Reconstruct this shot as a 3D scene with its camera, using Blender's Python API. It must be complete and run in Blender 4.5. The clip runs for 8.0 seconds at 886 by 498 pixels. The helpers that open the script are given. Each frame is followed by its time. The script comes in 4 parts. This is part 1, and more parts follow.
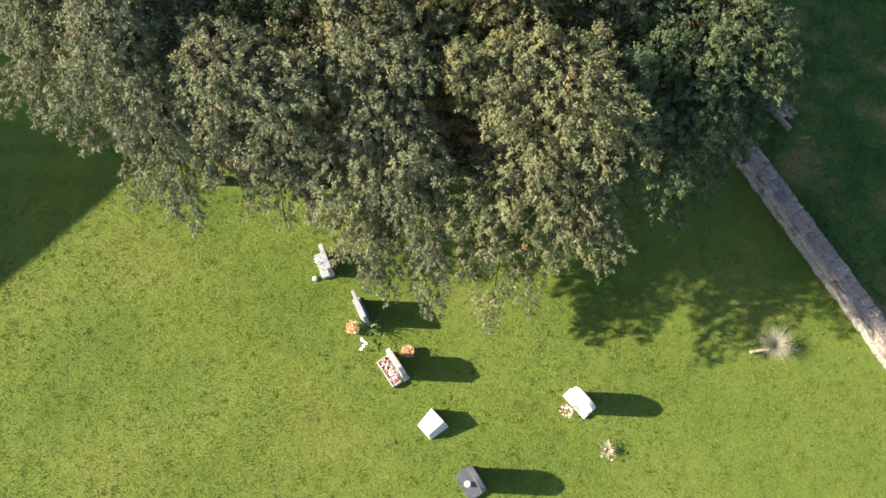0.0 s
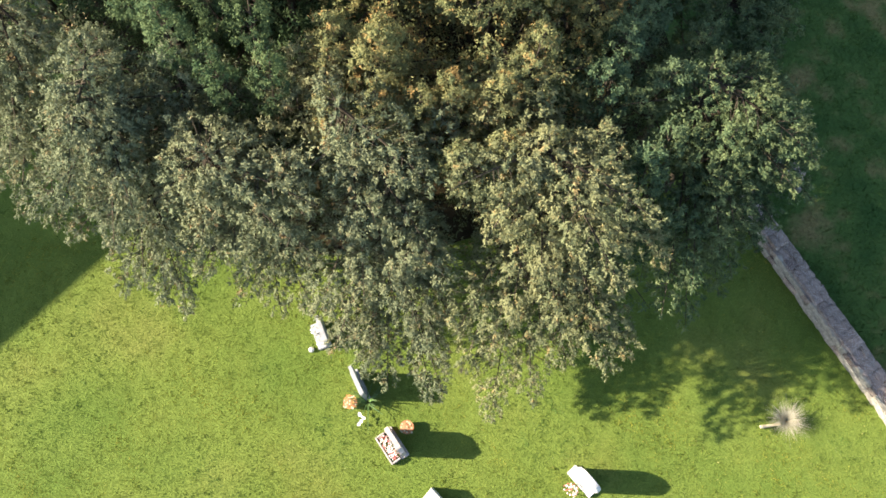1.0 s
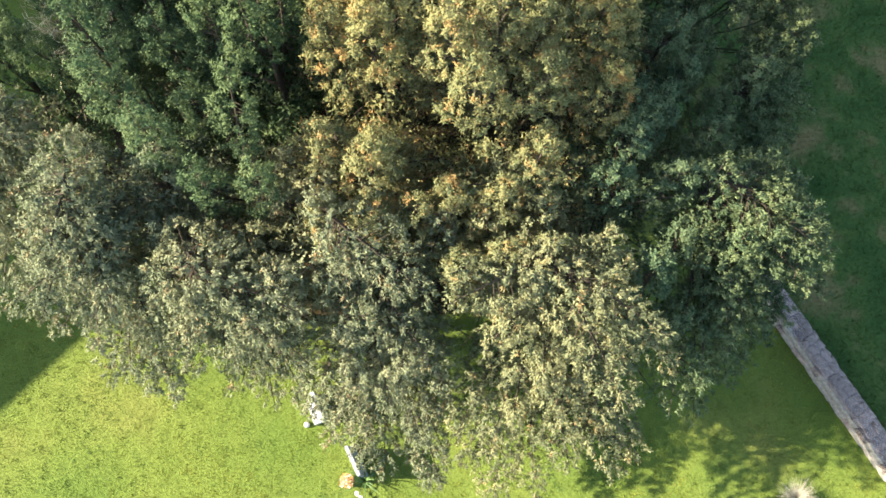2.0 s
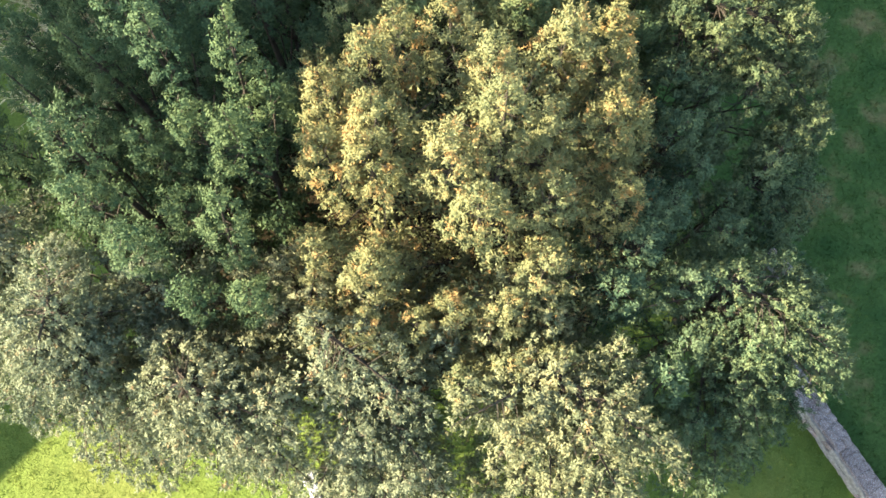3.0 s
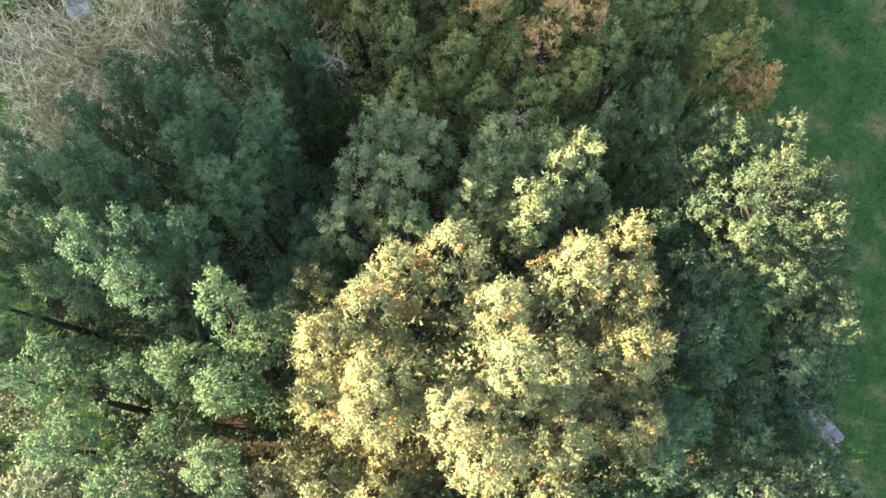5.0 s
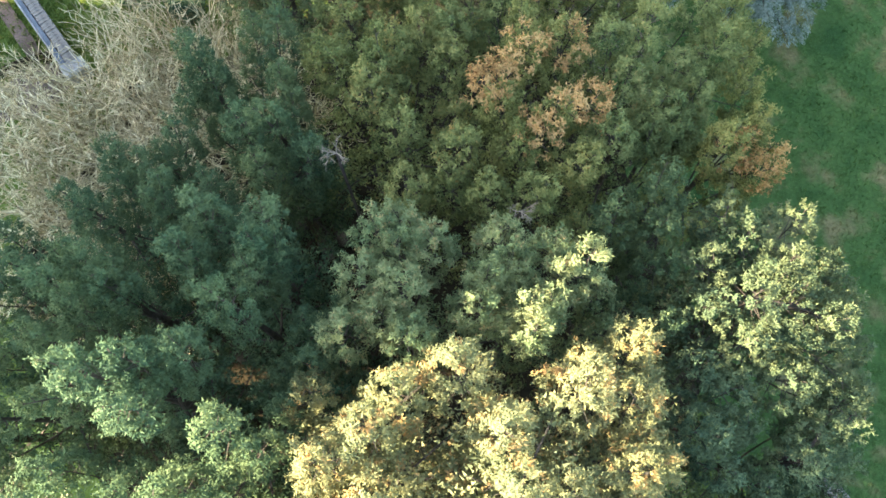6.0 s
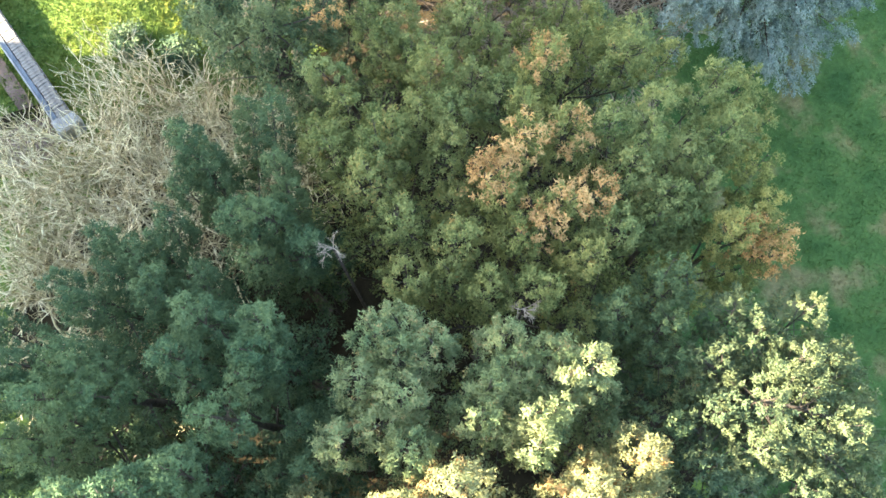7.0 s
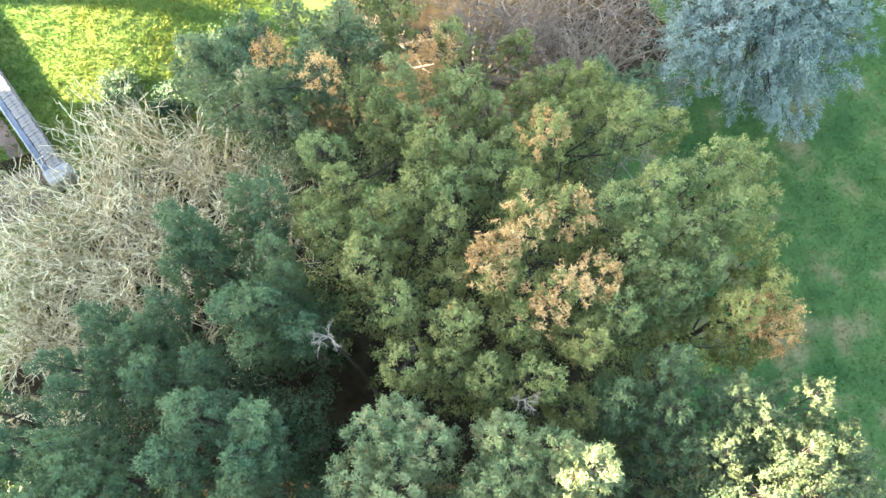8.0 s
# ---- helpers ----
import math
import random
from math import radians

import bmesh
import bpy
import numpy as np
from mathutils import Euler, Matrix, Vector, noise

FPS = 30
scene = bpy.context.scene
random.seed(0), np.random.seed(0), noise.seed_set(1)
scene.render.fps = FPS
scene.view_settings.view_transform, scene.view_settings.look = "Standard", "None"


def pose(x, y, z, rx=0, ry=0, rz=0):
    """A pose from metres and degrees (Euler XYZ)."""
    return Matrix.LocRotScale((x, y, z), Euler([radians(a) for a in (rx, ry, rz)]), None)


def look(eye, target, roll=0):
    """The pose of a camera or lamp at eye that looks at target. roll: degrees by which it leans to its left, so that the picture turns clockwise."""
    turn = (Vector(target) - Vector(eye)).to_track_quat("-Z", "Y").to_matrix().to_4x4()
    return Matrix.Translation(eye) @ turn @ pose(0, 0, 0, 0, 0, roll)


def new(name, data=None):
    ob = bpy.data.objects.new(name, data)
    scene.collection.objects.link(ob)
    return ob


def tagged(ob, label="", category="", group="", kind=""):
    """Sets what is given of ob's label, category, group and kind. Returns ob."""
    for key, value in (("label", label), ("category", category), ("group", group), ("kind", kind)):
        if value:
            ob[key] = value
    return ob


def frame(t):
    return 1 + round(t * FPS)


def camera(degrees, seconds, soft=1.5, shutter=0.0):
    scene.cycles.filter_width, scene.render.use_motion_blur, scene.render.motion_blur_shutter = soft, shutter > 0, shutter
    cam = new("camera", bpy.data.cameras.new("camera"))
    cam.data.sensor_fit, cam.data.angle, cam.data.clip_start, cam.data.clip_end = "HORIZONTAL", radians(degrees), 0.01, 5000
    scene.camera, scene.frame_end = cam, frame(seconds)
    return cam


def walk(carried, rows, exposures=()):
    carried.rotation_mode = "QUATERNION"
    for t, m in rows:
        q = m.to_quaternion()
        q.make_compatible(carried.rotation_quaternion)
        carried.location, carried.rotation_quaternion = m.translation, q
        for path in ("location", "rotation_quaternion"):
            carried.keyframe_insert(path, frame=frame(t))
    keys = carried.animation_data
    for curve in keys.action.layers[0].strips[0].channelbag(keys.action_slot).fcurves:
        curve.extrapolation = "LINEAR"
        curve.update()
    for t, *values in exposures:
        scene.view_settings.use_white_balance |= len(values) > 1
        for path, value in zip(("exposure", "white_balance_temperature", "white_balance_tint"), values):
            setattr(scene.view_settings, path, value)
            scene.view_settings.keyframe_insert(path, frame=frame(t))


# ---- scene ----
cam = camera(56.0, 8.0, soft=1.6)
METRES, EYE, TILT, LEAN, TURN = 11.2, 17.45, -73.4, 0.0, 0.0
ROWS = [
    (0, 0.0000, 0.0000, 0.0000, 0.00, 0.00, -0.00),
    (0.5, -0.0006, 0.0232, 0.0717, -0.00, -0.22, 0.04),
    (1, -0.0001, 0.0492, 0.1401, 0.01, -0.35, 0.07),
    (2.5, 0.0050, 0.1175, 0.3409, 0.06, -0.61, 0.40),
    (3, 0.0028, 0.1391, 0.4056, 0.02, -0.67, 0.52),
    (3.5, 0.0012, 0.1588, 0.4690, -0.04, -0.76, 0.61),
    (4, 0.0002, 0.1760, 0.5302, -0.08, -0.84, 0.73),
    (4.5, -0.0008, 0.1914, 0.5894, -0.11, -0.92, 0.84),
    (6, -0.0018, 0.2332, 0.7600, -0.24, -1.20, 1.23),
    (6.5, -0.0028, 0.2484, 0.8155, -0.29, -1.28, 1.31),
    (7, -0.0005, 0.2623, 0.8699, -0.31, -1.41, 1.38),
    (7.5, 0.0018, 0.2745, 0.9205, -0.37, -1.52, 1.44),
    (8, 0.0024, 0.2880, 0.9661, -0.42, -1.57, 1.50),
]
walk(cam, [(t, pose(0, 0, EYE, TILT, LEAN, TURN) @ pose(METRES * x, METRES * y, METRES * z, 90 + pitch, roll, yaw)) for t, x, y, z, yaw, pitch, roll in ROWS],
     exposures=[(0.0, 2.08), (1.0, 2.40), (2.5, 3.02), (4.5, 3.60), (6.5, 4.12), (8.0, 4.69)])

# ---- world, sun, exposure ----
SUN_FROM = Vector((-1.0, 0.045, 0.585)).normalized()
world = bpy.data.worlds.new("sky")
scene.world = world
world.use_nodes = True
wn = world.node_tree
sky = wn.nodes.new("ShaderNodeTexSky")
sky.sky_type, sky.sun_disc = "NISHITA", False
sky.sun_elevation = math.asin(SUN_FROM.z)
sky.sun_rotation = math.atan2(SUN_FROM.x, SUN_FROM.y)
wn.links.new(sky.outputs[0], wn.nodes["Background"].inputs[0])
wn.nodes["Background"].inputs[1].default_value = 0.085
sun = new("sun", bpy.data.lights.new("sun", "SUN"))
sun.data.energy, sun.data.angle, sun.data.color = 4.4, radians(0.6), (1.0, 0.88, 0.70)
sun.matrix_world = look(SUN_FROM * 50, (0, 0, 0))


# ---- materials ----
def material(name, rough=0.8, spec=0.3):
    m = bpy.data.materials.new(name)
    m.use_nodes = True
    b = m.node_tree.nodes["Principled BSDF"]
    b.inputs["Roughness"].default_value = rough
    b.inputs["Specular IOR Level"].default_value = spec
    return m, m.node_tree, b


def add(nt, kind, **values):
    n = nt.nodes.new(kind)
    for k, v in values.items():
        n.inputs[k.replace("_", " ")].default_value = v
    return n


def ramp(nt, source, stops):
    r = nt.nodes.new("ShaderNodeValToRGB")
    e = r.color_ramp.elements
    while len(e) < len(stops):
        e.new(0.5)
    for el, (p, c) in zip(e, stops):
        el.position, el.color = p, (*c, 1)
    nt.links.new(source, r.inputs[0])
    return r.outputs[0]


def mix(nt, factor, a, b, how="MIX"):
    n = nt.nodes.new("ShaderNodeMix")
    n.data_type, n.blend_type = "RGBA", how
    for s, v in ((0, factor), (6, a), (7, b)):
        if isinstance(v, bpy.types.NodeSocket):
            nt.links.new(v, n.inputs[s])
        else:
            n.inputs[s].default_value = v if s == 0 else (*v, 1)
    return n.outputs[2]


def noise_of(nt, scale, detail=3.0, where="Object", rough=0.55):
    tc = nt.nodes.new("ShaderNodeTexCoord")
    n = add(nt, "ShaderNodeTexNoise", Scale=scale, Detail=detail, Roughness=rough)
    nt.links.new(tc.outputs[where], n.inputs["Vector"])
    return n.outputs["Fac"]


def bump(nt, bsdf, height, strength, distance):
    n = add(nt, "ShaderNodeBump", Strength=strength, Distance=distance)
    nt.links.new(height, n.inputs["Height"])
    nt.links.new(n.outputs[0], bsdf.inputs["Normal"])


def surface(name, stops, scale=6.0, fine=60.0, rough=0.85, spec=0.25, relief=0.5, depth=0.01):
    """Mottled surface: colours of stops over a broad noise, darker and lighter by a fine one."""
    m, nt, b = material(name, rough, spec)
    c = ramp(nt, noise_of(nt, scale, 5), stops)
    f = noise_of(nt, fine, 4)
    shade = ramp(nt, f, [(0.3, (0.72, 0.72, 0.72)), (0.7, (1.15, 1.15, 1.15))])
    nt.links.new(mix(nt, 1.0, c, shade, "MULTIPLY"), b.inputs["Base Color"])
    bump(nt, b, f, relief, depth)
    return m


def foliage(name, deep, mid, tip, dead, dead_from=0.62, patch=1.3, glow=0.24, depth=0.8, blue=0.9):
    """Leaves: each leaf its own tone between deep and mid, patches of tip colour and of dead leaves."""
    m, nt, b = material(name, 0.7, 0.06)
    deep, mid, tip, dead = ([v * depth * k for v, k in zip(c, (1.0, 1.0, blue))] for c in (deep, mid, tip, dead))
    info = nt.nodes.new("ShaderNodeNewGeometry")
    tuft = nt.nodes.new("ShaderNodeAttribute")
    tuft.attribute_name = "tone"
    both = nt.nodes.new("ShaderNodeMath")
    both.operation, both.inputs[1].default_value = "MULTIPLY_ADD", 0.48
    half = nt.nodes.new("ShaderNodeMath")
    half.operation, half.inputs[1].default_value = "MULTIPLY", 0.52
    nt.links.new(tuft.outputs["Fac"], half.inputs[0])
    nt.links.new(info.outputs["Random Per Island"], both.inputs[0])
    nt.links.new(half.outputs[0], both.inputs[2])
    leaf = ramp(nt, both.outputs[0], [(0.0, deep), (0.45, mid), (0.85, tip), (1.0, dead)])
    broad = noise_of(nt, patch, 3)
    warm = ramp(nt, broad, [(0.42, (0, 0, 0)), (0.62, (1, 1, 1))])
    c = mix(nt, warm, leaf, mix(nt, 0.62, leaf, tip))
    dry = ramp(nt, noise_of(nt, patch * 1.7, 4, rough=0.65), [(dead_from, (0, 0, 0)), (dead_from + 0.07, (1, 1, 1))])
    c = mix(nt, dry, c, mix(nt, 0.75, c, dead))
    who = nt.nodes.new("ShaderNodeObjectInfo")
    c = mix(nt, 1.0, c, ramp(nt, who.outputs["Random"], [(0.0, (0.92, 0.98, 1.04)), (1.0, (1.07, 1.02, 0.95))]), "MULTIPLY")
    nt.links.new(c, b.inputs["Base Color"])
    tr = nt.nodes.new("ShaderNodeBsdfTranslucent")
    nt.links.new(c, tr.inputs[0])
    sh = nt.nodes.new("ShaderNodeMixShader")
    sh.inputs[0].default_value = glow
    nt.links.new(b.outputs[0], sh.inputs[1])
    nt.links.new(tr.outputs[0], sh.inputs[2])
    nt.links.new(sh.outputs[0], nt.nodes["Material Output"].inputs[0])
    return m


M = {}
M["gold"] = foliage("gold_foliage", (0.055, 0.066, 0.03), (0.154, 0.172, 0.08), (0.258, 0.236, 0.098), (0.43, 0.24, 0.09), 0.56, 2.1, depth=0.85, blue=0.97)
M["spruce"] = foliage("spruce_foliage", (0.010, 0.026, 0.016), (0.074, 0.124, 0.064), (0.145, 0.188, 0.088), (0.13, 0.14, 0.06), 0.76, depth=0.74)
M["olive"] = foliage("olive_foliage", (0.018, 0.036, 0.016), (0.124, 0.158, 0.058), (0.265, 0.265, 0.1), (0.42, 0.27, 0.10), 0.63, 1.9)
M["rust"] = foliage("rusty_foliage", (0.03, 0.045, 0.018), (0.165, 0.18, 0.056), (0.32, 0.285, 0.095), (0.46, 0.28, 0.11), 0.62, 1.5)
M["grey"] = foliage("greyish_foliage", (0.042, 0.054, 0.032), (0.166, 0.194, 0.11), (0.265, 0.272, 0.152), (0.38, 0.24, 0.12), 0.6, 2.2, blue=1.0)
M["fan"] = foliage("pale_foliage", (0.026, 0.046, 0.028), (0.078, 0.106, 0.054), (0.128, 0.138, 0.062), (0.18, 0.15, 0.06), 0.70, 1.8, depth=0.95)
M["moss"] = foliage("moss_green_foliage", (0.024, 0.042, 0.022), (0.118, 0.154, 0.068), (0.222, 0.224, 0.10), (0.38, 0.24, 0.11), 0.60, 2.2, depth=1.0)
M["hay"] = foliage("hay_green_foliage", (0.045, 0.054, 0.03), (0.15, 0.172, 0.088), (0.252, 0.246, 0.122), (0.38, 0.25, 0.11), 0.6, 2.2, depth=0.9, blue=1.0)
M["tipped"] = foliage("brown_tipped_foliage", (0.025, 0.05, 0.032), (0.10, 0.15, 0.08), (0.22, 0.24, 0.11), (0.5, 0.34, 0.23), 0.6, 1.6)
# darkened greens: shade put into the leaf colour; plain dark shrubs use it too
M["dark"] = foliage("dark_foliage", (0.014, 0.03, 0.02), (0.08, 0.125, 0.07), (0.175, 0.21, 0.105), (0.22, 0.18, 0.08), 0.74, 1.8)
M["blue"] = foliage("blue_foliage", (0.04, 0.062, 0.058), (0.135, 0.185, 0.15), (0.30, 0.345, 0.28), (0.22, 0.19, 0.12), 0.76, depth=0.85, blue=1.0)
M["withered"] = foliage("withered_foliage", (0.12, 0.07, 0.03), (0.46, 0.24, 0.09), (0.6, 0.37, 0.16), (0.30, 0.22, 0.07), 0.7, 2.0)
M["bark"] = surface("bark", [(0.3, (0.034, 0.028, 0.021)), (0.7, (0.075, 0.062, 0.046))], 8, 40, 0.9, 0.03)
tm, tnt, tb = material("bare_twigs", 0.85, 0.05)
tinfo = tnt.nodes.new("ShaderNodeNewGeometry")
tc_ = ramp(tnt, tinfo.outputs["Random Per Island"], [(0.0, (0.18, 0.14, 0.08)), (0.5, (0.44, 0.36, 0.21)), (1.0, (0.8, 0.69, 0.45))])
tnt.links.new(mix(tnt, 1.0, tc_, ramp(tnt, noise_of(tnt, 1.2, 3), [(0.35, (0.8, 0.85, 0.75)), (0.65, (1.15, 1.08, 1.0))]), "MULTIPLY"), tb.inputs["Base Color"])
M["twig"] = tm
M["brown_twig"] = surface("brown_twigs", [(0.3, (0.14, 0.098, 0.066)), (0.7, (0.27, 0.205, 0.14))], 2.5, 30, 0.8)
M["dead"] = surface("bleached_wood", [(0.3, (0.17, 0.13, 0.085)), (0.7, (0.30, 0.24, 0.165))], 6, 40, 0.7)

gm, gnt, gb = material("grass_ground", 0.9, 0.1)
gc = ramp(gnt, noise_of(gnt, 0.35, 5), [(0.35, (0.088, 0.13, 0.025)), (0.55, (0.115, 0.15, 0.031)), (0.72, (0.15, 0.162, 0.042))])
gf = noise_of(gnt, 26, 5, rough=0.7)
gs = ramp(gnt, gf, [(0.3, (0.66, 0.69, 0.62)), (0.7, (1.1, 1.1, 1.0))])
gnt.links.new(mix(gnt, 1.0, gc, gs, "MULTIPLY"), gb.inputs["Base Color"])
bump(gnt, gb, gf, 0.6, 0.04)
M["ground"] = gm

bm_, bnt, bb = material("grass_blades", 0.65, 0.1)
binfo = bnt.nodes.new("ShaderNodeNewGeometry")
bc = ramp(bnt, binfo.outputs["Random Per Island"], [(0.0, (0.1, 0.143, 0.026)), (0.6, (0.135, 0.171, 0.034)), (0.93, (0.175, 0.2, 0.05)), (1.0, (0.25, 0.24, 0.1))])
bw = ramp(bnt, noise_of(bnt, 0.5, 4), [(0.36, (0.74, 0.95, 1.05)), (0.5, (1.0, 1.0, 0.95)), (0.64, (1.3, 1.08, 0.8))])
bmap = add(bnt, "ShaderNodeMapping", Rotation=(0, 0, radians(61)))
btc = bnt.nodes.new("ShaderNodeTexCoord")
bnt.links.new(btc.outputs["Object"], bmap.inputs["Vector"])
bstretch = add(bnt, "ShaderNodeMapping", Scale=(0.22, 3.2, 1.0))
bnt.links.new(bmap.outputs[0], bstretch.inputs["Vector"])
btrack = add(bnt, "ShaderNodeTexNoise", Scale=1.0, Detail=3.0)
bnt.links.new(bstretch.outputs[0], btrack.inputs["Vector"])
bw = mix(bnt, 1.0, bw, ramp(bnt, btrack.outputs["Fac"], [(0.34, (0.8, 0.88, 0.9)), (0.5, (1.0, 1.0, 1.0)), (0.6, (1.08, 1.03, 0.98)), (0.7, (1.3, 1.14, 0.95))]), "MULTIPLY")
bw = mix(bnt, 1.0, bw, ramp(bnt, noise_of(bnt, 5.5, 5, rough=0.75), [(0.34, (0.74, 0.82, 0.8)), (0.5, (0.93, 0.95, 0.95)), (0.66, (1.15, 1.09, 1.0))]), "MULTIPLY")
bw = mix(bnt, 1.0, bw, ramp(bnt, noise_of(bnt, 17, 4, rough=0.7), [(0.34, (0.55, 0.66, 0.62)), (0.5, (0.95, 0.97, 0.95)), (0.66, (1.36, 1.26, 1.16))]), "MULTIPLY")
bcol = mix(bnt, 1.0, bc, bw, "MULTIPLY")
bnt.links.new(bcol, bb.inputs["Base Color"])
btr = bnt.nodes.new("ShaderNodeBsdfTranslucent")
bnt.links.new(bcol, btr.inputs[0])
bms = bnt.nodes.new("ShaderNodeMixShader")
bms.inputs[0].default_value = 0.35
bnt.links.new(bb.outputs[0], bms.inputs[1])
bnt.links.new(btr.outputs[0], bms.inputs[2])
bnt.links.new(bms.outputs[0], bnt.nodes["Material Output"].inputs[0])
M["grass"] = bm_

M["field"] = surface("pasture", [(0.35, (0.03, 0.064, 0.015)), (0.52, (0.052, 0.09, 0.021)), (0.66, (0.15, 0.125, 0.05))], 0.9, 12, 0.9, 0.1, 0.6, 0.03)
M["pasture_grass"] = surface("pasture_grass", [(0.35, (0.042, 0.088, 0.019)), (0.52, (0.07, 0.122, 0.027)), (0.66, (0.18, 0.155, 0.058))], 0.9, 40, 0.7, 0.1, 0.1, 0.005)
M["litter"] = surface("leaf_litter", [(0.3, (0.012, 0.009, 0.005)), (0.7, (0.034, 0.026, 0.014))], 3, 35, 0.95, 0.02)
M["soil"] = surface("soil", [(0.3, (0.10, 0.065, 0.045)), (0.7, (0.2, 0.14, 0.10))], 2, 30, 0.95)
wm, wnt, wb = material("wall_stone", 0.92, 0.15)
wc = ramp(wnt, noise_of(wnt, 1.6, 5), [(0.3, (0.11, 0.088, 0.078)), (0.5, (0.20, 0.16, 0.14)), (0.62, (0.31, 0.25, 0.22)), (0.75, (0.42, 0.37, 0.33))])
who = wnt.nodes.new("ShaderNodeObjectInfo")
wc = mix(wnt, 1.0, wc, ramp(wnt, who.outputs["Random"], [(0.0, (0.7, 0.66, 0.64)), (1.0, (1.25, 1.2, 1.15))]), "MULTIPLY")
wl = ramp(wnt, noise_of(wnt, 14.0, 6, rough=0.75), [(0.57, (0, 0, 0)), (0.62, (1, 1, 1))])
wc = mix(wnt, wl, wc, (0.56, 0.55, 0.5))
ws = ramp(wnt, noise_of(wnt, 34.0, 3, rough=0.6), [(0.63, (0, 0, 0)), (0.67, (1, 1, 1))])
wc = mix(wnt, ws, wc, (0.7, 0.7, 0.66))
wf = noise_of(wnt, 9.0, 6, rough=0.7)
wnt.links.new(mix(wnt, 1.0, wc, ramp(wnt, wf, [(0.3, (0.6, 0.6, 0.6)), (0.7, (1.2, 1.2, 1.2))]), "MULTIPLY"), wb.inputs["Base Color"])
bump(wnt, wb, wf, 0.9, 0.03)
M["stone"] = wm
M["white_stone"] = surface("pale_granite", [(0.3, (0.42, 0.40, 0.38)), (0.7, (0.56, 0.55, 0.52))], 5, 90, 0.6)
M["pink_stone"] = surface("weathered_stone", [(0.3, (0.26, 0.23, 0.21)), (0.7, (0.40, 0.36, 0.33))], 6, 70, 0.8)
M["grey_stone"] = surface("grey_granite", [(0.3, (0.2, 0.2, 0.21)), (0.7, (0.34, 0.34, 0.345))], 6, 120, 0.4, 0.5)
M["dark_stone"] = surface("dark_granite", [(0.3, (0.055, 0.06, 0.07)), (0.7, (0.09, 0.095, 0.105))], 6, 120, 0.3, 0.5, 0.1, 0.002)
M["pale_stone"] = surface("lichened_stone", [(0.3, (0.20, 0.18, 0.15)), (0.55, (0.32, 0.295, 0.25)), (0.72, (0.46, 0.44, 0.38))], 3, 40, 0.9, 0.15, 0.8, 0.02)
M["render"] = surface("church_render", [(0.3, (0.4, 0.37, 0.32)), (0.7, (0.55, 0.52, 0.46))], 1, 12, 0.9)
M["slate"] = surface("slate", [(0.3, (0.125, 0.108, 0.086)), (0.7, (0.225, 0.198, 0.16))], 7, 40, 0.95, 0.05)
M["lead"] = surface("lead", [(0.3, (0.09, 0.1, 0.105)), (0.7, (0.15, 0.16, 0.165))], 4, 40, 0.85, 0.1)


# ---- mesh helpers ----
rng = np.random.default_rng(7)


def mesh_of(name, verts, faces, mat, smooth=False):
    me = bpy.data.meshes.new(name)
    me.from_pydata([tuple(v) for v in verts], [], faces)
    me.materials.append(mat)
    if smooth:
        me.polygons.foreach_set("use_smooth", [True] * len(me.polygons))
    me.update()
    return me


def tri_mesh(name, tris, mat, tones=None):
    """A mesh of loose triangles; tris has shape (n, 3, 3), tones (n) tells tufts of leaves apart."""
    n = len(tris)
    me = bpy.data.meshes.new(name)
    me.vertices.add(3 * n)
    me.vertices.foreach_set("co", np.ascontiguousarray(tris, dtype=np.float32).ravel())
    me.loops.add(3 * n)
    me.loops.foreach_set("vertex_index", np.arange(3 * n, dtype=np.int32))
    me.polygons.add(n)
    me.polygons.foreach_set("loop_start", np.arange(0, 3 * n, 3, dtype=np.int32))
    me.materials.append(mat)
    if tones is not None:
        me.attributes.new("tone", "FLOAT", "FACE").data.foreach_set("value", np.ascontiguousarray(tones, dtype=np.float32))
    me.update(calc_edges=True)
    return me


def child(name, me, parent, label=""):
    ob = new(name, me)
    ob.parent = parent
    return tagged(ob, label)


def part(name, bm, mat, parent, label=""):
    me = bpy.data.meshes.new(name)
    bm.to_mesh(me)
    bm.free()
    me.materials.append(mat)
    return child(name, me, parent, label)


def unit(v):
    return v / np.maximum(np.linalg.norm(v, axis=-1, keepdims=True), 1e-9)


def tube(paths, sides=5):
    """Vertices and faces of tapered tubes; paths: lists of (point, radius)."""
    verts, faces = [], []
    ang = np.arange(sides) * 2 * np.pi / sides
    for path in paths:
        pts = np.array([p for p, _ in path], float)
        tang = unit(np.gradient(pts, axis=0))
        side = unit(np.cross(tang, [0.31, 0.87, 0.39]))
        other = np.cross(tang, side)
        k = len(verts)
        for i, (p, r) in enumerate(path):
            for a in ang:
                verts.append(pts[i] + r * (math.cos(a) * side[i] + math.sin(a) * other[i]))
        n = len(path)
        for i in range(n - 1):
            for j in range(sides):
                a, b = k + i * sides + j, k + i * sides + (j + 1) % sides
                faces.append((a, b, b + sides, a + sides))
        faces.append(tuple(k + (n - 1) * sides + j for j in range(sides)))
    return verts, faces


UP = np.array([0.0, 0.0, 1.0])


def bezier(a, b, c, n):
    t = np.linspace(0, 1, n)[:, None]
    return (1 - t) ** 2 * a + 2 * t * (1 - t) * b + t ** 2 * c


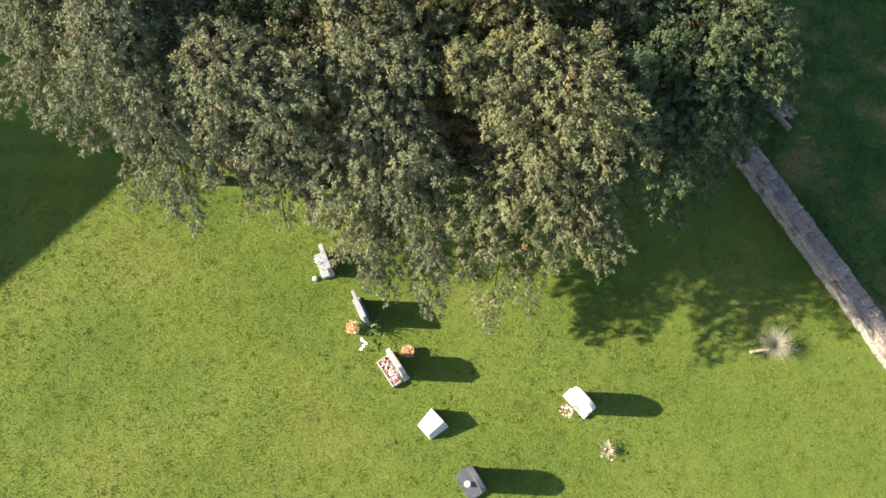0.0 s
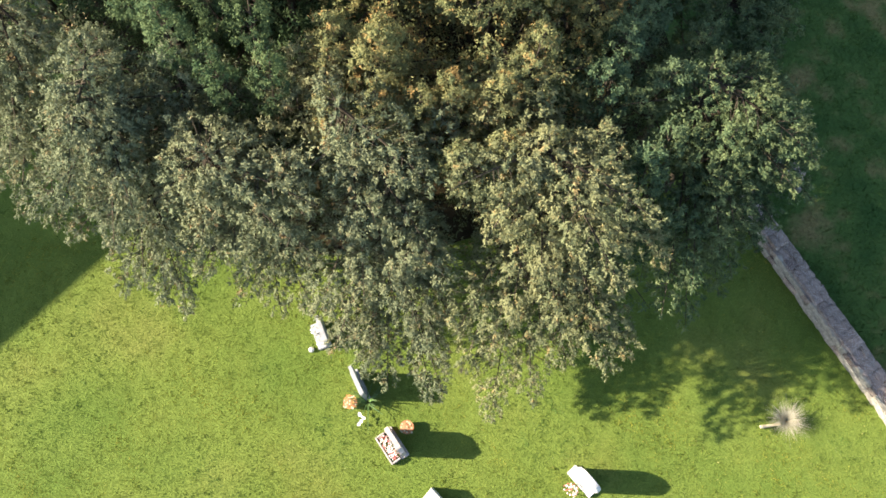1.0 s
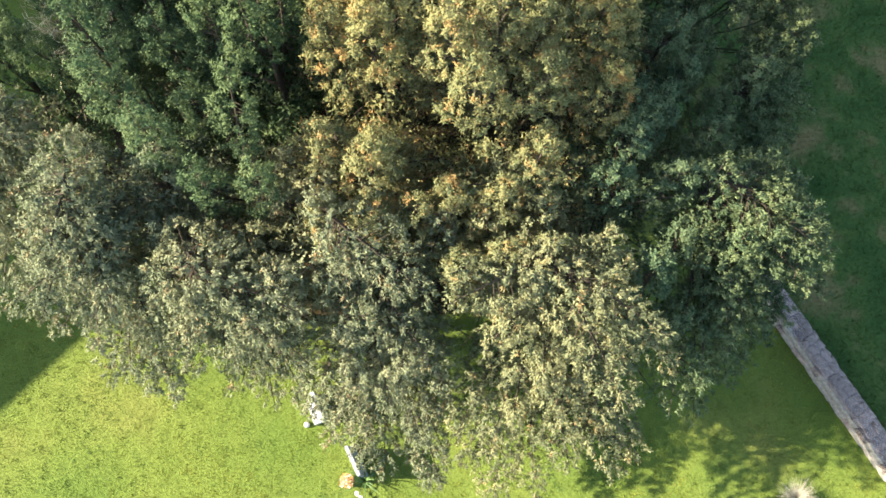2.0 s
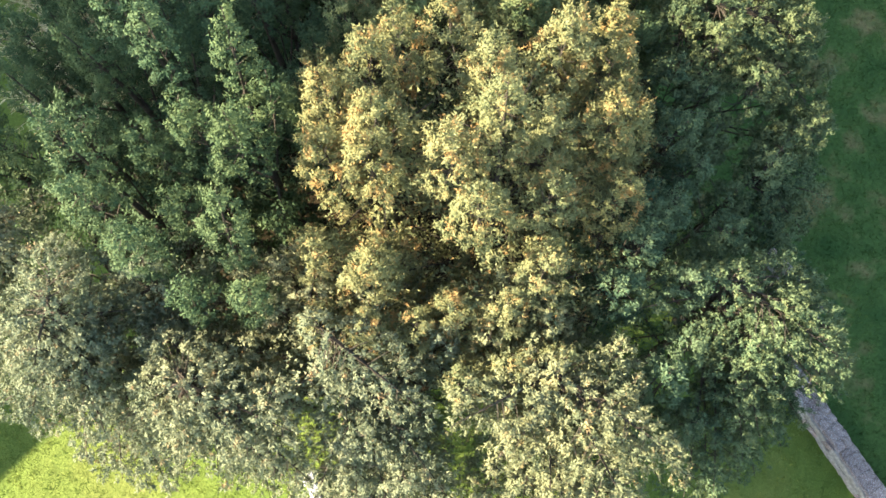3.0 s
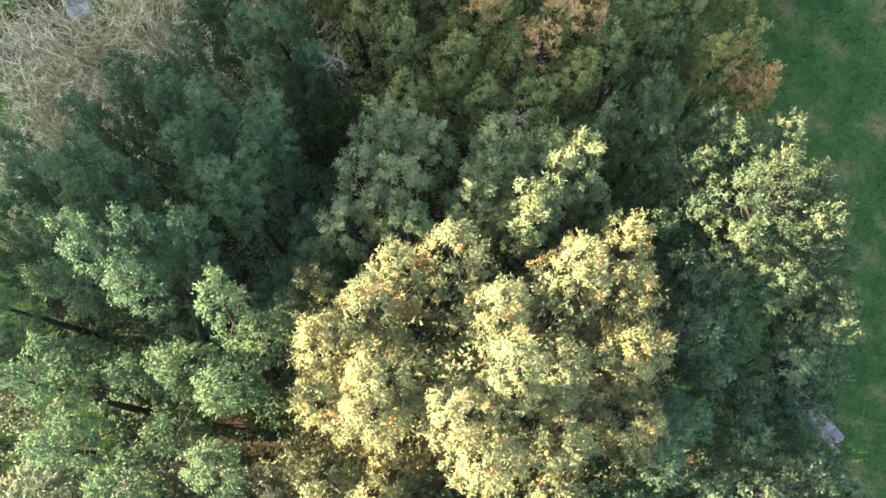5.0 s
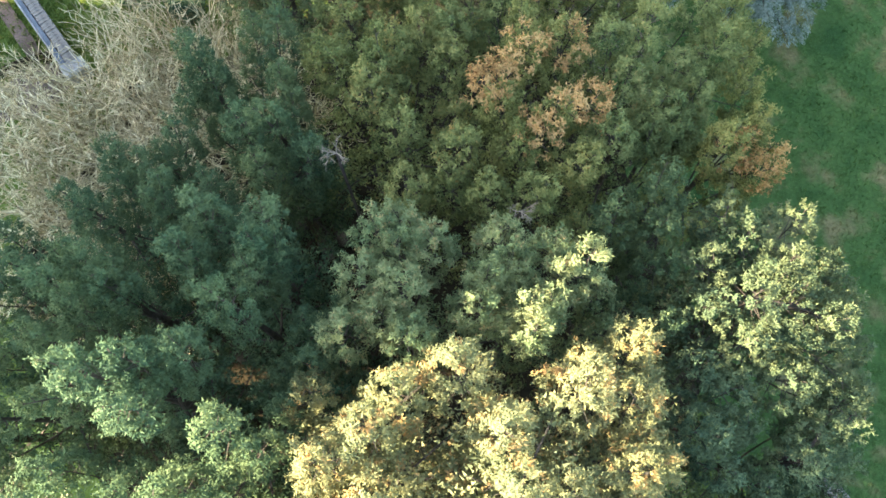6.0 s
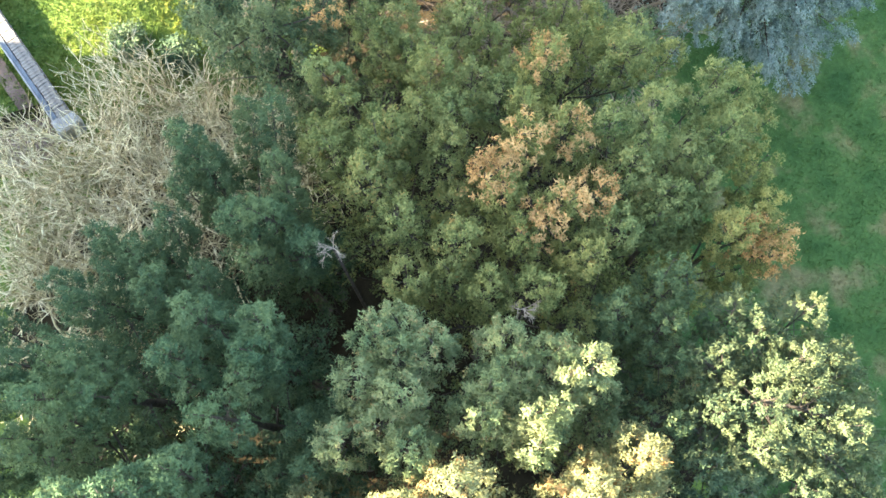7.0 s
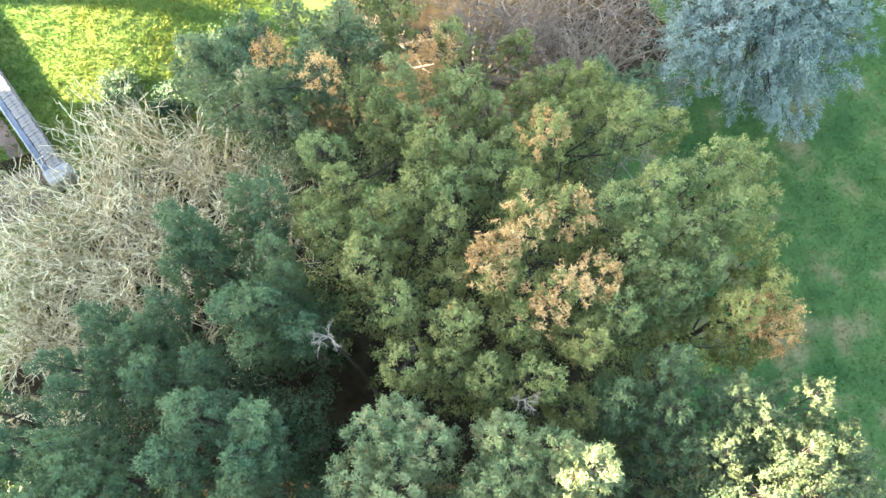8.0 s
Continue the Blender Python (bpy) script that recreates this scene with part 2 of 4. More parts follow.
# leaf length, leaf width, tuft radius, leaves on a tuft, how far a tuft is drawn out into a finger
LEAFAGE = {
    "finger": (0.048, 0.018, 0.060, 46, 1.6),
    "column": (0.044, 0.020, 0.062, 44, 1.2),
    "soft": (0.044, 0.024, 0.070, 40, 0.9),
    "fringe": (0.050, 0.023, 0.047, 26, 1.4),
    "needle": (0.054, 0.024, 0.085, 38, 1.2),
    "canopy": (0.45, 0.30, 0.5, 14, 0.4),
    "withered": (0.055, 0.020, 0.060, 22, 1.6),
    "inner": (0.068, 0.036, 0.150, 26, 0.5),
}


def leafed(spots, ways, outs, limb, sizes, style):
    """Leaves set round tufts at spots: triangles (n, 3, 3) facing outward, and a tone for each, shared by its tuft and in part by its limb."""
    leaf, wide, radius, n, drawn = LEAFAGE[style]
    m = len(spots)
    way, out = unit(ways)[:, None, :], unit(outs)[:, None, :]
    d = unit(unit(rng.normal(0, 1, (m, n, 3))) + 0.5 * way + 0.4 * out)
    r = (radius * sizes)[:, None, None]
    p = spots[:, None, :] + r * rng.uniform(0.35, 1.1, (m, n, 1)) * (d + drawn * np.sum(d * way, -1, keepdims=True) * way)
    face = unit(d * 0.75 + out * 0.5 + UP * 0.2 + rng.normal(0, 0.55, (m, n, 3)))
    axis = way + 0.7 * d + rng.normal(0, 0.55, (m, n, 3))
    axis = unit(axis - np.sum(axis * face, -1, keepdims=True) * face)
    side = np.cross(face, axis) * (wide * 0.5 * rng.uniform(0.75, 1.25, (m, n, 1)))
    tip = p + axis * (leaf * rng.uniform(0.7, 1.25, (m, n, 1)))
    tones = np.repeat(0.4 * rng.uniform(0, 1, m) + 0.6 * limb, n)
    return np.stack([p - side, p + side, tip], axis=2).reshape(-1, 3, 3), tones


def bezier(a, b, c, n):
    t = np.linspace(0, 1, n)[:, None]
    return (1 - t) ** 2 * a + 2 * t * (1 - t) * b + t ** 2 * c


def plume(line, length, width, count, flat, lift, blunt):
    """Spots, ways and outward directions of tufts that clothe the last length metres of a limb, narrow at its tip."""
    seg = np.linalg.norm(np.diff(line, axis=0), axis=1)
    dist = np.concatenate([[0], np.cumsum(seg)])
    total = dist[-1]
    length = min(length, total * 0.95)
    u = ((np.arange(count) + rng.uniform(0, 1, count)) / count) ** 0.72
    at = total - length * u
    pos = np.stack([np.interp(at, dist, line[:, k]) for k in range(3)], -1)
    pre = np.stack([np.interp(np.maximum(at - 0.15, 0), dist, line[:, k]) for k in range(3)], -1)
    tang = unit(pos - pre + 1e-6)
    e = rng.normal(0, 1, (count, 3))
    e -= np.sum(e * tang, 1, keepdims=True) * tang
    e = unit(e)
    e[:, 2] *= flat
    lobes = 1 + 0.22 * np.sin(3 * np.arctan2(e[:, 1], e[:, 0]) + 7 * u + rng.uniform(0, 6))
    reach = width * (0.05 + 0.95 * u ** blunt) * lobes * np.where(u < 0.3, rng.uniform(0, 1, count) ** 0.5, rng.uniform(0.62, 1.0, count) ** 0.6)
    way = unit(e + tang * (0.35 + 0.7 * (1 - u[:, None])) + UP * lift)
    sticks = [[(pos[i] - tang[i] * reach[i] * 0.4, 0.008), (pos[i] + e[i] * reach[i], 0.003)] for i in range(0, count, 5)]
    return pos + e * reach[:, None], way, e + tang * 0.25, sticks


def ground_height(x, y):
    def step(v):
        v = min(1.0, max(0.0, v))
        return v * v * (3 - 2 * v)
    return 1.3 * step((-x - 2.5) / 5.0) * step((y - 7.0) / 9.0)


def tree(name, base, kind, leaders, boughs=(), fill=14, spread=1.9, head=0.5, crown=2.2, style="soft", tufts=84,
         droop=0.0, label="", category="tree", group="trees of the wood", size=1.0, lean=(0.0, 0.0), low=0.22, high=0.84, blunt=0.75, extra=0, withered=()):
    """A tree with its trunk at base, upright leaders ending at the tips given, boughs reaching to theirs and others between."""
    bx, by = base
    bz = ground_height(bx, by) - 0.05
    leaders = list(leaders)
    for i in range(extra):
        a, d = i * 2.4 + rng.uniform(-0.6, 0.6), spread * rng.uniform(0.35, 0.8)
        leaders.append((bx + d * math.cos(a), by + d * math.sin(a), min(p[2] for p in leaders[: 3]) - rng.uniform(0.5, 1.6)))
    top = max(p[2] for p in leaders)
    main = max(leaders, key=lambda p: p[2])
    root = new(name)
    root.location = (bx, by, bz)
    off = np.array([bx, by, bz])
    tip = np.array(main, float)
    stem = bezier(off, np.array([bx, by, (bz + top) * 0.6]), tip, 12)
    r0 = 0.014 * top + 0.015
    trunk = [[(p - off, r0 * (1 - 0.94 * i / 11) ** 1.3) for i, p in enumerate(stem)]]
    limbs, outer, inner, dry = [], [], [], []

    def on_stem(z):
        k = int(np.clip(np.searchsorted(stem[:, 2], z), 1, 11))
        return stem[k]

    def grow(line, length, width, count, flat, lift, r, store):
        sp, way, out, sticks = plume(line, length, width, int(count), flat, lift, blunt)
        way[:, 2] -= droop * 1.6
        # Inner tufts toned darker: older leaves, with crown-depth shade put into the colour
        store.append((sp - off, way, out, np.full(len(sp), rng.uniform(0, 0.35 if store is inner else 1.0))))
        n = len(line)
        limbs.append([(p - off, r * (1 - 0.85 * i / (n - 1))) for i, p in enumerate(line)])
        limbs.extend([[(p - off, q) for p, q in s] for s in sticks])

    for p in leaders:
        p = np.array(p, float)
        start = on_stem(p[2] * rng.uniform(0.5, 0.62))
        knee = np.array([p[0] * 0.9 + start[0] * 0.1 + lean[0], p[1] * 0.9 + start[1] * 0.1 + lean[1], start[2] * 0.7 + p[2] * 0.3])
        line = bezier(start, knee, p, 9) if np.abs(p - tip).sum() > 0.01 else stem[4:]
        k = rng.uniform(0.85, 1.15)
        grow(line, crown * k, head * k, tufts * k * k, 1.0, 0.45, 0.022, outer)
    for p in boughs:
        p = np.array(p, float)
        start = on_stem(min(p[2] * 0.95 + 0.6, top * 0.85))
        knee = start * 0.5 + p * 0.5 + UP * (0.35 - droop)
        grow(bezier(start, knee, p, 8), 1.6, head * 1.1, tufts, 0.6, 0.25, 0.03, outer)
    for p in withered:
        p = np.array(p, float)
        start = on_stem(p[2] * 0.75)
        grow(bezier(start, np.array([p[0], p[1], start[2] * 0.5 + p[2] * 0.5]), p, 7), 0.6, 0.27, 34, 1.0, 0.5, 0.02, dry)
    for i in range(fill):
        hz = bz + (top - bz) * (low + (high - low) * (i + 0.5) / fill)
        start = on_stem(hz)
        a = i * 2.4 + rng.uniform(-0.5, 0.5)
        reach = spread * (1.12 - 0.72 * (hz - bz) / (top - bz)) * rng.uniform(0.75, 1.15)
        p = start + np.array([math.cos(a) * reach, math.sin(a) * reach, reach * rng.uniform(-0.25, 0.3) - droop * reach])
        p[2] = max(p[2], bz + 0.5)
        knee = start * 0.5 + p * 0.5 + UP * (0.1 - droop * 0.4)
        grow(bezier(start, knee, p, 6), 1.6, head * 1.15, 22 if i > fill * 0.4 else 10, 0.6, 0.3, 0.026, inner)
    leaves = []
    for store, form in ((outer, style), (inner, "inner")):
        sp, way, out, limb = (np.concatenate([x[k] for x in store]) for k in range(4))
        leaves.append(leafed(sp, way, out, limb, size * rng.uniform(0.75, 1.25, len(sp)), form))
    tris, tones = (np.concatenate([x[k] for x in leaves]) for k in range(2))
    child("trunk", mesh_of("trunk", *tube(trunk, 8), M["bark"], True), root)
    child("branchwork", mesh_of("branchwork", *tube(limbs, 3), M["bark"]), root)
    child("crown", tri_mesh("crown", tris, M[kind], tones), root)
    if dry:
        sp, way, out, limb = (np.concatenate([x[k] for x in dry]) for k in range(4))
        tris, tones = leafed(sp, way, out, limb, rng.uniform(0.7, 1.2, len(sp)), "withered")
        child("withered_foliage", tri_mesh("withered_foliage", tris, M["withered"], tones), root, "dead orange-brown foliage")
    return tagged(root, label, category, group)


# ---- ground ----
def ground_sheet():
    near = np.arange(-16, 16.01, 0.8)
    xs = np.concatenate([[-900, -300, -100, -40], near, [40, 100, 300, 900]])
    ys = np.concatenate([[-900, -300, -100, -30], np.arange(-6, 30.01, 0.8), [60, 120, 300, 900]])
    verts, faces = [], []
    for y in ys:
        for x in xs:
            verts.append((x, y, ground_height(x, y) + 0.05 * noise.noise((x * 0.25, y * 0.25, 0)) - 0.05 * (abs(x) > 16 or y > 30)))
    w = len(xs)
    for j in range(len(ys) - 1):
        for i in range(w - 1):
            faces.append((j * w + i, j * w + i + 1, (j + 1) * w + i + 1, (j + 1) * w + i))
    return tagged(new("ground", mesh_of("ground", verts, faces, M["ground"], True)), "mown churchyard grass, bright green with yellow patches", "ground", kind="structure")


def land(x, y):
    return ground_height(x, y) + 0.05 * noise.noise((x * 0.25, y * 0.25, 0))


ground_sheet()


def patch(name, cx, cy, rx, ry, mat, label, category, lift=0.006, turn=0.0, wobble=0.25):
    """A thin irregular sheet that follows the ground."""
    rings, spokes = 10, 56
    verts = [(cx, cy, land(cx, cy) + lift)]
    for r in range(1, rings + 1):
        for s in range(spokes):
            a = 2 * math.pi * s / spokes
            k = r / rings * (1 + wobble * noise.noise((math.cos(a) * 2 + cx, math.sin(a) * 2 + cy, 3)))
            u, v = rx * k * math.cos(a), ry * k * math.sin(a)
            x, y = cx + u * math.cos(turn) - v * math.sin(turn), cy + u * math.sin(turn) + v * math.cos(turn)
            verts.append((x, y, land(x, y) + lift))
    faces = [(0, 1 + s, 1 + (s + 1) % spokes) for s in range(spokes)]
    for r in range(rings - 1):
        for s in range(spokes):
            a, b = 1 + r * spokes + s, 1 + r * spokes + (s + 1) % spokes
            faces.append((a, a + spokes, b + spokes, b))
    return tagged(new(name, mesh_of(name, verts, faces, mat, True)), label, category, kind="structure")


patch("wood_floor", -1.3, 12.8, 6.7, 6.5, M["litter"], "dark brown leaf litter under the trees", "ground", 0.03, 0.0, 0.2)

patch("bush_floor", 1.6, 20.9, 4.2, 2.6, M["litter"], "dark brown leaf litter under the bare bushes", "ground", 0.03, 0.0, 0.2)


def grain(s, scale, seed):
    """Smooth random values between -1 and 1 over the spots (n, 2)."""
    grid = np.random.default_rng(seed).uniform(-1, 1, (512, 512))
    q = s * scale + 200.0
    i = np.floor(q).astype(int)
    f = q - i
    f = f * f * (3 - 2 * f)
    x0, y0, x1, y1 = i[:, 0] % 512, i[:, 1] % 512, (i[:, 0] + 1) % 512, (i[:, 1] + 1) % 512
    low = grid[x0, y0] * (1 - f[:, 0]) + grid[x1, y0] * f[:, 0]
    top = grid[x0, y1] * (1 - f[:, 0]) + grid[x1, y1] * f[:, 0]
    return low * (1 - f[:, 1]) + top * f[:, 1]


def grass_blades(name, spots, length, width, label, mat="grass"):
    """Blades of grass at spots (n, 2), leaning together in small tufts, as one piece of stuff."""
    n = len(spots)
    z = np.array([land(float(x), float(y)) for x, y in spots])
    p = np.column_stack([spots, z])
    lean = rng.normal(0, 0.55, (n, 3))
    lean[:, 0] += 1.1 * grain(spots, 12.0, 2) + 0.5 * grain(spots, 3.1, 3)
    lean[:, 1] += 1.1 * grain(spots, 12.0, 4) + 0.5 * grain(spots, 3.1, 5)
    lean[:, 2] = 1.0
    d = unit(lean) * (length * rng.uniform(0.5, 1.3, n) * (1.0 + 0.5 * grain(spots, 8.0, 6)))[:, None]
    a = rng.uniform(0, 2 * np.pi, n)
    w = np.column_stack([np.cos(a), np.sin(a), np.zeros(n)]) * (width * rng.uniform(0.6, 1.3, n))[:, None]
    tris = np.stack([p - w, p + w, p + d], axis=1)
    return tagged(new(name, tri_mesh(name, tris, M[mat])), label, "grass", kind="stuff")


def scatter(n, x0, x1, y0, y1):
    """Random spots, thinned by broad and fine noise so that the turf is tufted."""
    s = np.column_stack([rng.uniform(x0, x1, n), rng.uniform(y0, y1, n)])
    return s[0.5 * grain(s, 2.2, 7) > rng.uniform(-1.5, -0.1, n)]


def beyond(s, keep=1):
    """The spots on the field's side of the wall (keep=-1: the lawn's side)."""
    side = keep * (s[:, 0] - np.interp(s[:, 1], [1.35, 8.35, 14.0], [10.25, 6.2, 3.6]))
    return s[side > 0]


def field_sheet():
    """The pasture beyond the wall, a sheet just over the ground."""
    verts, faces = [], []
    ys = np.arange(-12, 34.01, 1.0)
    for y in ys:
        x0 = float(np.interp(y, [-12, 1.35, 8.35, 14.0], [18.0, 10.25, 6.2, 3.6]))
        for k in range(25):
            x = x0 + k ** 1.5 * 0.35
            verts.append((x, y, land(x, y) + 0.012))
    for j in range(len(ys) - 1):
        for i in range(24):
            a = j * 25 + i
            faces.append((a, a + 1, a + 26, a + 25))
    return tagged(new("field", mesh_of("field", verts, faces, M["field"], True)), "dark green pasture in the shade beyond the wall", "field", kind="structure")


field_sheet()
grass_blades("lawn_grass", beyond(scatter(300000, -10.2, 10.0, -0.6, 8.2), -1), 0.025, 0.0085, "short tufted lawn grass, sunlit yellow green")
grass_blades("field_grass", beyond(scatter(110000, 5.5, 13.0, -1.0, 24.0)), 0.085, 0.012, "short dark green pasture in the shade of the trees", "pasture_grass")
def tufts(n, each, x0, x1, y0, y1):
    c = np.column_stack([rng.uniform(x0, x1, n), rng.uniform(y0, y1, n)])
    c = beyond(c, -1)
    return (c[:, None, :] + rng.normal(0, 0.035, (len(c), each, 2))).reshape(-1, 2)


grass_blades("lawn_tussocks", tufts(1300, 9, -10.2, 10.0, -0.6, 7.6), 0.05, 0.009, "taller tussocks of grass scattered through the lawn")
grass_blades("far_lawn_grass", scatter(60000, -11.0, -3.0, 16.5, 23.0), 0.1, 0.013, "sunlit short lawn grass behind the wall")


# ---- walls ----
def stone_block(sx, sy, sz, seed, rough=0.17):
    """One worn block, centred, of about the size given."""
    bm = bmesh.new()
    bmesh.ops.create_cube(bm, size=1.0)
    bmesh.ops.bevel(bm, geom=list(bm.edges), offset=0.1, segments=1, affect="EDGES")
    for v in bm.verts:
        v.co += noise.noise_vector(v.co * 2.3 + Vector((seed * 3.7, seed, 0))) * rough
        v.co = Vector((v.co.x * sx, v.co.y * sy, v.co.z * sz))
    me = bpy.data.meshes.new("stone")
    bm.to_mesh(me)
    bm.free()
    return me


def box(sx, sy, sz, bevel=0.01, segments=2):
    bm = bmesh.new()
    bmesh.ops.create_cube(bm, size=1.0)
    bmesh.ops.scale(bm, vec=(sx, sy, sz), verts=bm.verts)
    if bevel:
        bmesh.ops.bevel(bm, geom=list(bm.edges), offset=bevel, segments=segments, affect="EDGES")
    return bm


STONES = [stone_block(1, 1, 1, k) for k in range(8)]
PALE = [stone_block(1, 1, 1, k + 20) for k in range(8)]


def rubble_wall(name, a, b, height, width, label, seed):
    """A low wall from a to b: a core, rough face stones on both sides and broad coping stones, each a piece of its own."""
    r = random.Random(seed)
    a, b = Vector((*a, 0)), Vector((*b, 0))
    run = b - a
    length, turn = run.length, math.atan2(run.y, run.x)
    root = new(name)
    z0 = min(land(a.x, a.y), land(b.x, b.y))
    root.matrix_world = Matrix.Translation((a.x, a.y, z0)) @ Matrix.Rotation(turn, 4, "Z")
    bm = box(length, width * 0.72, height * 0.92, 0)
    bmesh.ops.translate(bm, vec=(length / 2, 0, height * 0.46 - 0.05), verts=bm.verts)
    part("core", bm, M["soil"], root)

    def stone(x, y, z, sx, sy, sz, mat, twist=0.08):
        me = (PALE if mat == "pale_stone" else STONES)[r.randrange(8)]
        if not me.materials:
            me.materials.append(M[mat])
        ob = new("stone", me)
        ob.parent = root
        ob.matrix_local = Matrix.LocRotScale((x, y, z), Euler((r.uniform(-.06, .06), r.uniform(-.06, .06), r.uniform(-twist, twist))), (sx, sy, sz))

    for side in (-1, 1):
        for row in range(2):
            x = 0.0
            while x < length:
                w = r.uniform(0.16, 0.4)
                # west side mostly paler stone: lichen, and its sunlit look put into the colour
                stone(x + w / 2, side * width * (0.48 - 0.03 * row), height * (0.22 + 0.46 * row), w * 1.04, width * 0.28, height * 0.48, "pale_stone" if side < 0 and r.random() < 0.75 else "stone", 0.15)
                x += w
    x = -0.05
    while x < length:
        w = r.uniform(0.13, 0.30)
        cut = r.choice((-0.4, -0.12, 0.0, 0.1, 0.16))
        for y0, y1 in (((-0.42, cut), (cut, 0.42)) if cut > -0.3 else ((-0.42, 0.42),)):
            k = (r.uniform(-0.02, 0.02), r.uniform(-0.05, 0.02))
            stone(x + w / 2 + k[0], width * (y0 + y1) / 2, height * 0.93 + k[1], w * r.uniform(1.02, 1.2), width * (y1 - y0) * r.uniform(1.05, 1.25), r.uniform(0.1, 0.16), "stone", 0.22)
        x += w
    return tagged(root, label, "wall", kind="structure")


rubble_wall("wall_east", (6.2, 8.35), (10.25, 1.35), 0.45, 0.39, "low rubble stone wall with lichened coping stones", 3)
rubble_wall("wall_under_tree", (6.9, 9.5), (7.75, 8.36), 0.4, 0.22, "short low wall with white lichen under the trees", 5)


def coped_wall(a, b, height, width):
    """Garden wall with slate coping, a lead strip and a white edge."""
    a, b = Vector((*a, 0)), Vector((*b, 0))
    run = b - a
    length, turn = run.length, math.atan2(run.y, run.x)
    root = new("wall_west")
    z0 = land(b.x, b.y)
    root.matrix_world = Matrix.Translation((a.x, a.y, z0)) @ Matrix.Rotation(turn, 4, "Z")
    bm = box(length, width * 0.9, height, 0.01)
    bmesh.ops.translate(bm, vec=(length / 2, 0, height / 2 - 0.06), verts=bm.verts)
    part("wall_body", bm, M["stone"], root)
    n = int(length / 0.08)
    me = None
    for i in range(n):
        if me is None:
            bm = box(0.077, width * 0.6, 0.05, 0.006, 1)
            ob = part("coping_slate", bm, M["slate"], root)
            me = ob.data
        else:
            ob = child("coping_slate", me, root)
        ob.location = (0.04 + i * 0.08, width * 0.2 + random.uniform(-0.012, 0.012), height + random.uniform(-0.008, 0.008))
        ob.rotation_euler = (random.uniform(-.03, .03), random.uniform(-.03, .03), random.uniform(-.02, .02))
    bm = box(length, width * 0.22, 0.03, 0.004)
    bmesh.ops.translate(bm, vec=(length / 2, -width * 0.26, height - 0.02), verts=bm.verts)
    part("lead_strip", bm, M["lead"], root)
    bm = box(length, width * 0.08, 0.07, 0.006)
    bmesh.ops.translate(bm, vec=(length / 2, -width * 0.42, height - 0.02), verts=bm.verts)
    part("white_edge", bm, M["pale_stone"], root)
    bm = bmesh.new()
    bm.from_mesh(stone_block(0.34, width * 1.2, height * 1.1, 4, 0.12))
    bmesh.ops.translate(bm, vec=(length + 0.1, 0.02, height * 0.5), verts=bm.verts)
    part("end_block", bm, M["pale_stone"], root)
    return tagged(root, "low garden wall with grey slate coping and a white edge", "wall", kind="structure")


coped_wall((-10.6, 21.5), (-7.6, 17.35), 0.5, 0.4)
patch("soil_bed", -9.05, 18.5, 2.2, 0.16, M["soil"], "bare brown soil bed along the wall", "soil", 0.03, -0.96, 0.15)
patch("dark_strip", -8.7, 17.6, 0.95, 0.17, M["litter"], "dark brown strip of ground beside the lawn", "soil", 0.04, 0.35, 0.2)
patch("shrub_bed", -8.5, 16.95, 1.2, 0.5, M["soil"], "reddish bare earth under the shrubs", "soil", 0.035, 0.5, 0.3)


# ---- unseen church, added and shaped to shade the lawn and wood ----
def church():
    root = new("church")
    root.location = (-24, 0, 0)

    def solid(name, verts, faces, mat):
        return child(name, mesh_of(name, verts, faces, mat), root)

    def prism(x0, x1, pts):
        v = [(x0, y, z) for y, z in pts] + [(x1, y, z) for y, z in pts]
        n = len(pts)
        return v, [tuple(range(n))[::-1], tuple(range(n, 2 * n))] + [(i, (i + 1) % n, n + (i + 1) % n, n + i) for i in range(n)]

    solid("nave_wall", *prism(-8, 4, [(3.55, -0.2), (18.4, -0.2), (18.4, 5.0), (10.95, 9.2), (3.55, 5.0)]), M["render"])
    solid("nave_roof", *prism(-8.2, 4.2, [(3.25, 4.92), (10.95, 9.25), (18.7, 4.92), (18.7, 5.15), (10.95, 9.5), (3.25, 5.15)]), M["slate"])
    # tower outline is fitted to where its shadow should end on the treetops
    solid("tower_wall", *prism(-1.5, 4.5, [(12.2, -0.2), (19.6, -0.2), (19.6, 19.2), (15.9, 23.4), (12.2, 19.2)]), M["render"])
    solid("tower_roof", *prism(-1.7, 4.3, [(12.05, 19.0), (15.9, 23.42), (19.75, 19.0), (19.75, 19.21), (15.9, 23.65), (12.05, 19.21)]), M["slate"])
    return tagged(root, "unseen rendered church with slate roof and tower, added to cast shade", "church")


church()


# ---- the wood ----
SPRUCE = dict(kind="spruce", style="column", tufts=82, head=0.28, crown=1.8, spread=1.1, blunt=0.5, extra=0, lean=(-0.2, 0.05), high=0.55, fill=11, label="dark blue-green spruce with upright leading shoots")
tree("spruce_tree", (-2.5, 9.0), leaders=[(-2.2, 9.5, 9.8), (-2.2, 8.5, 9.5), (-2.8, 8.8, 9.2), (-1.9, 9.2, 9.0)], **SPRUCE)
tree("spruce_tree", (-3.3, 9.9), leaders=[(-3.6, 10.0, 10.0), (-3.1, 9.6, 9.8), (-3.1, 10.1, 9.7), (-2.7, 10.3, 9.2)], **SPRUCE)
tree("spruce_tree", (-2.3, 10.9), leaders=[(-2.4, 10.8, 9.3), (-2.2, 11.3, 8.6), (-1.9, 11.6, 8.3), (-2.9, 11.3, 8.5)], **SPRUCE)
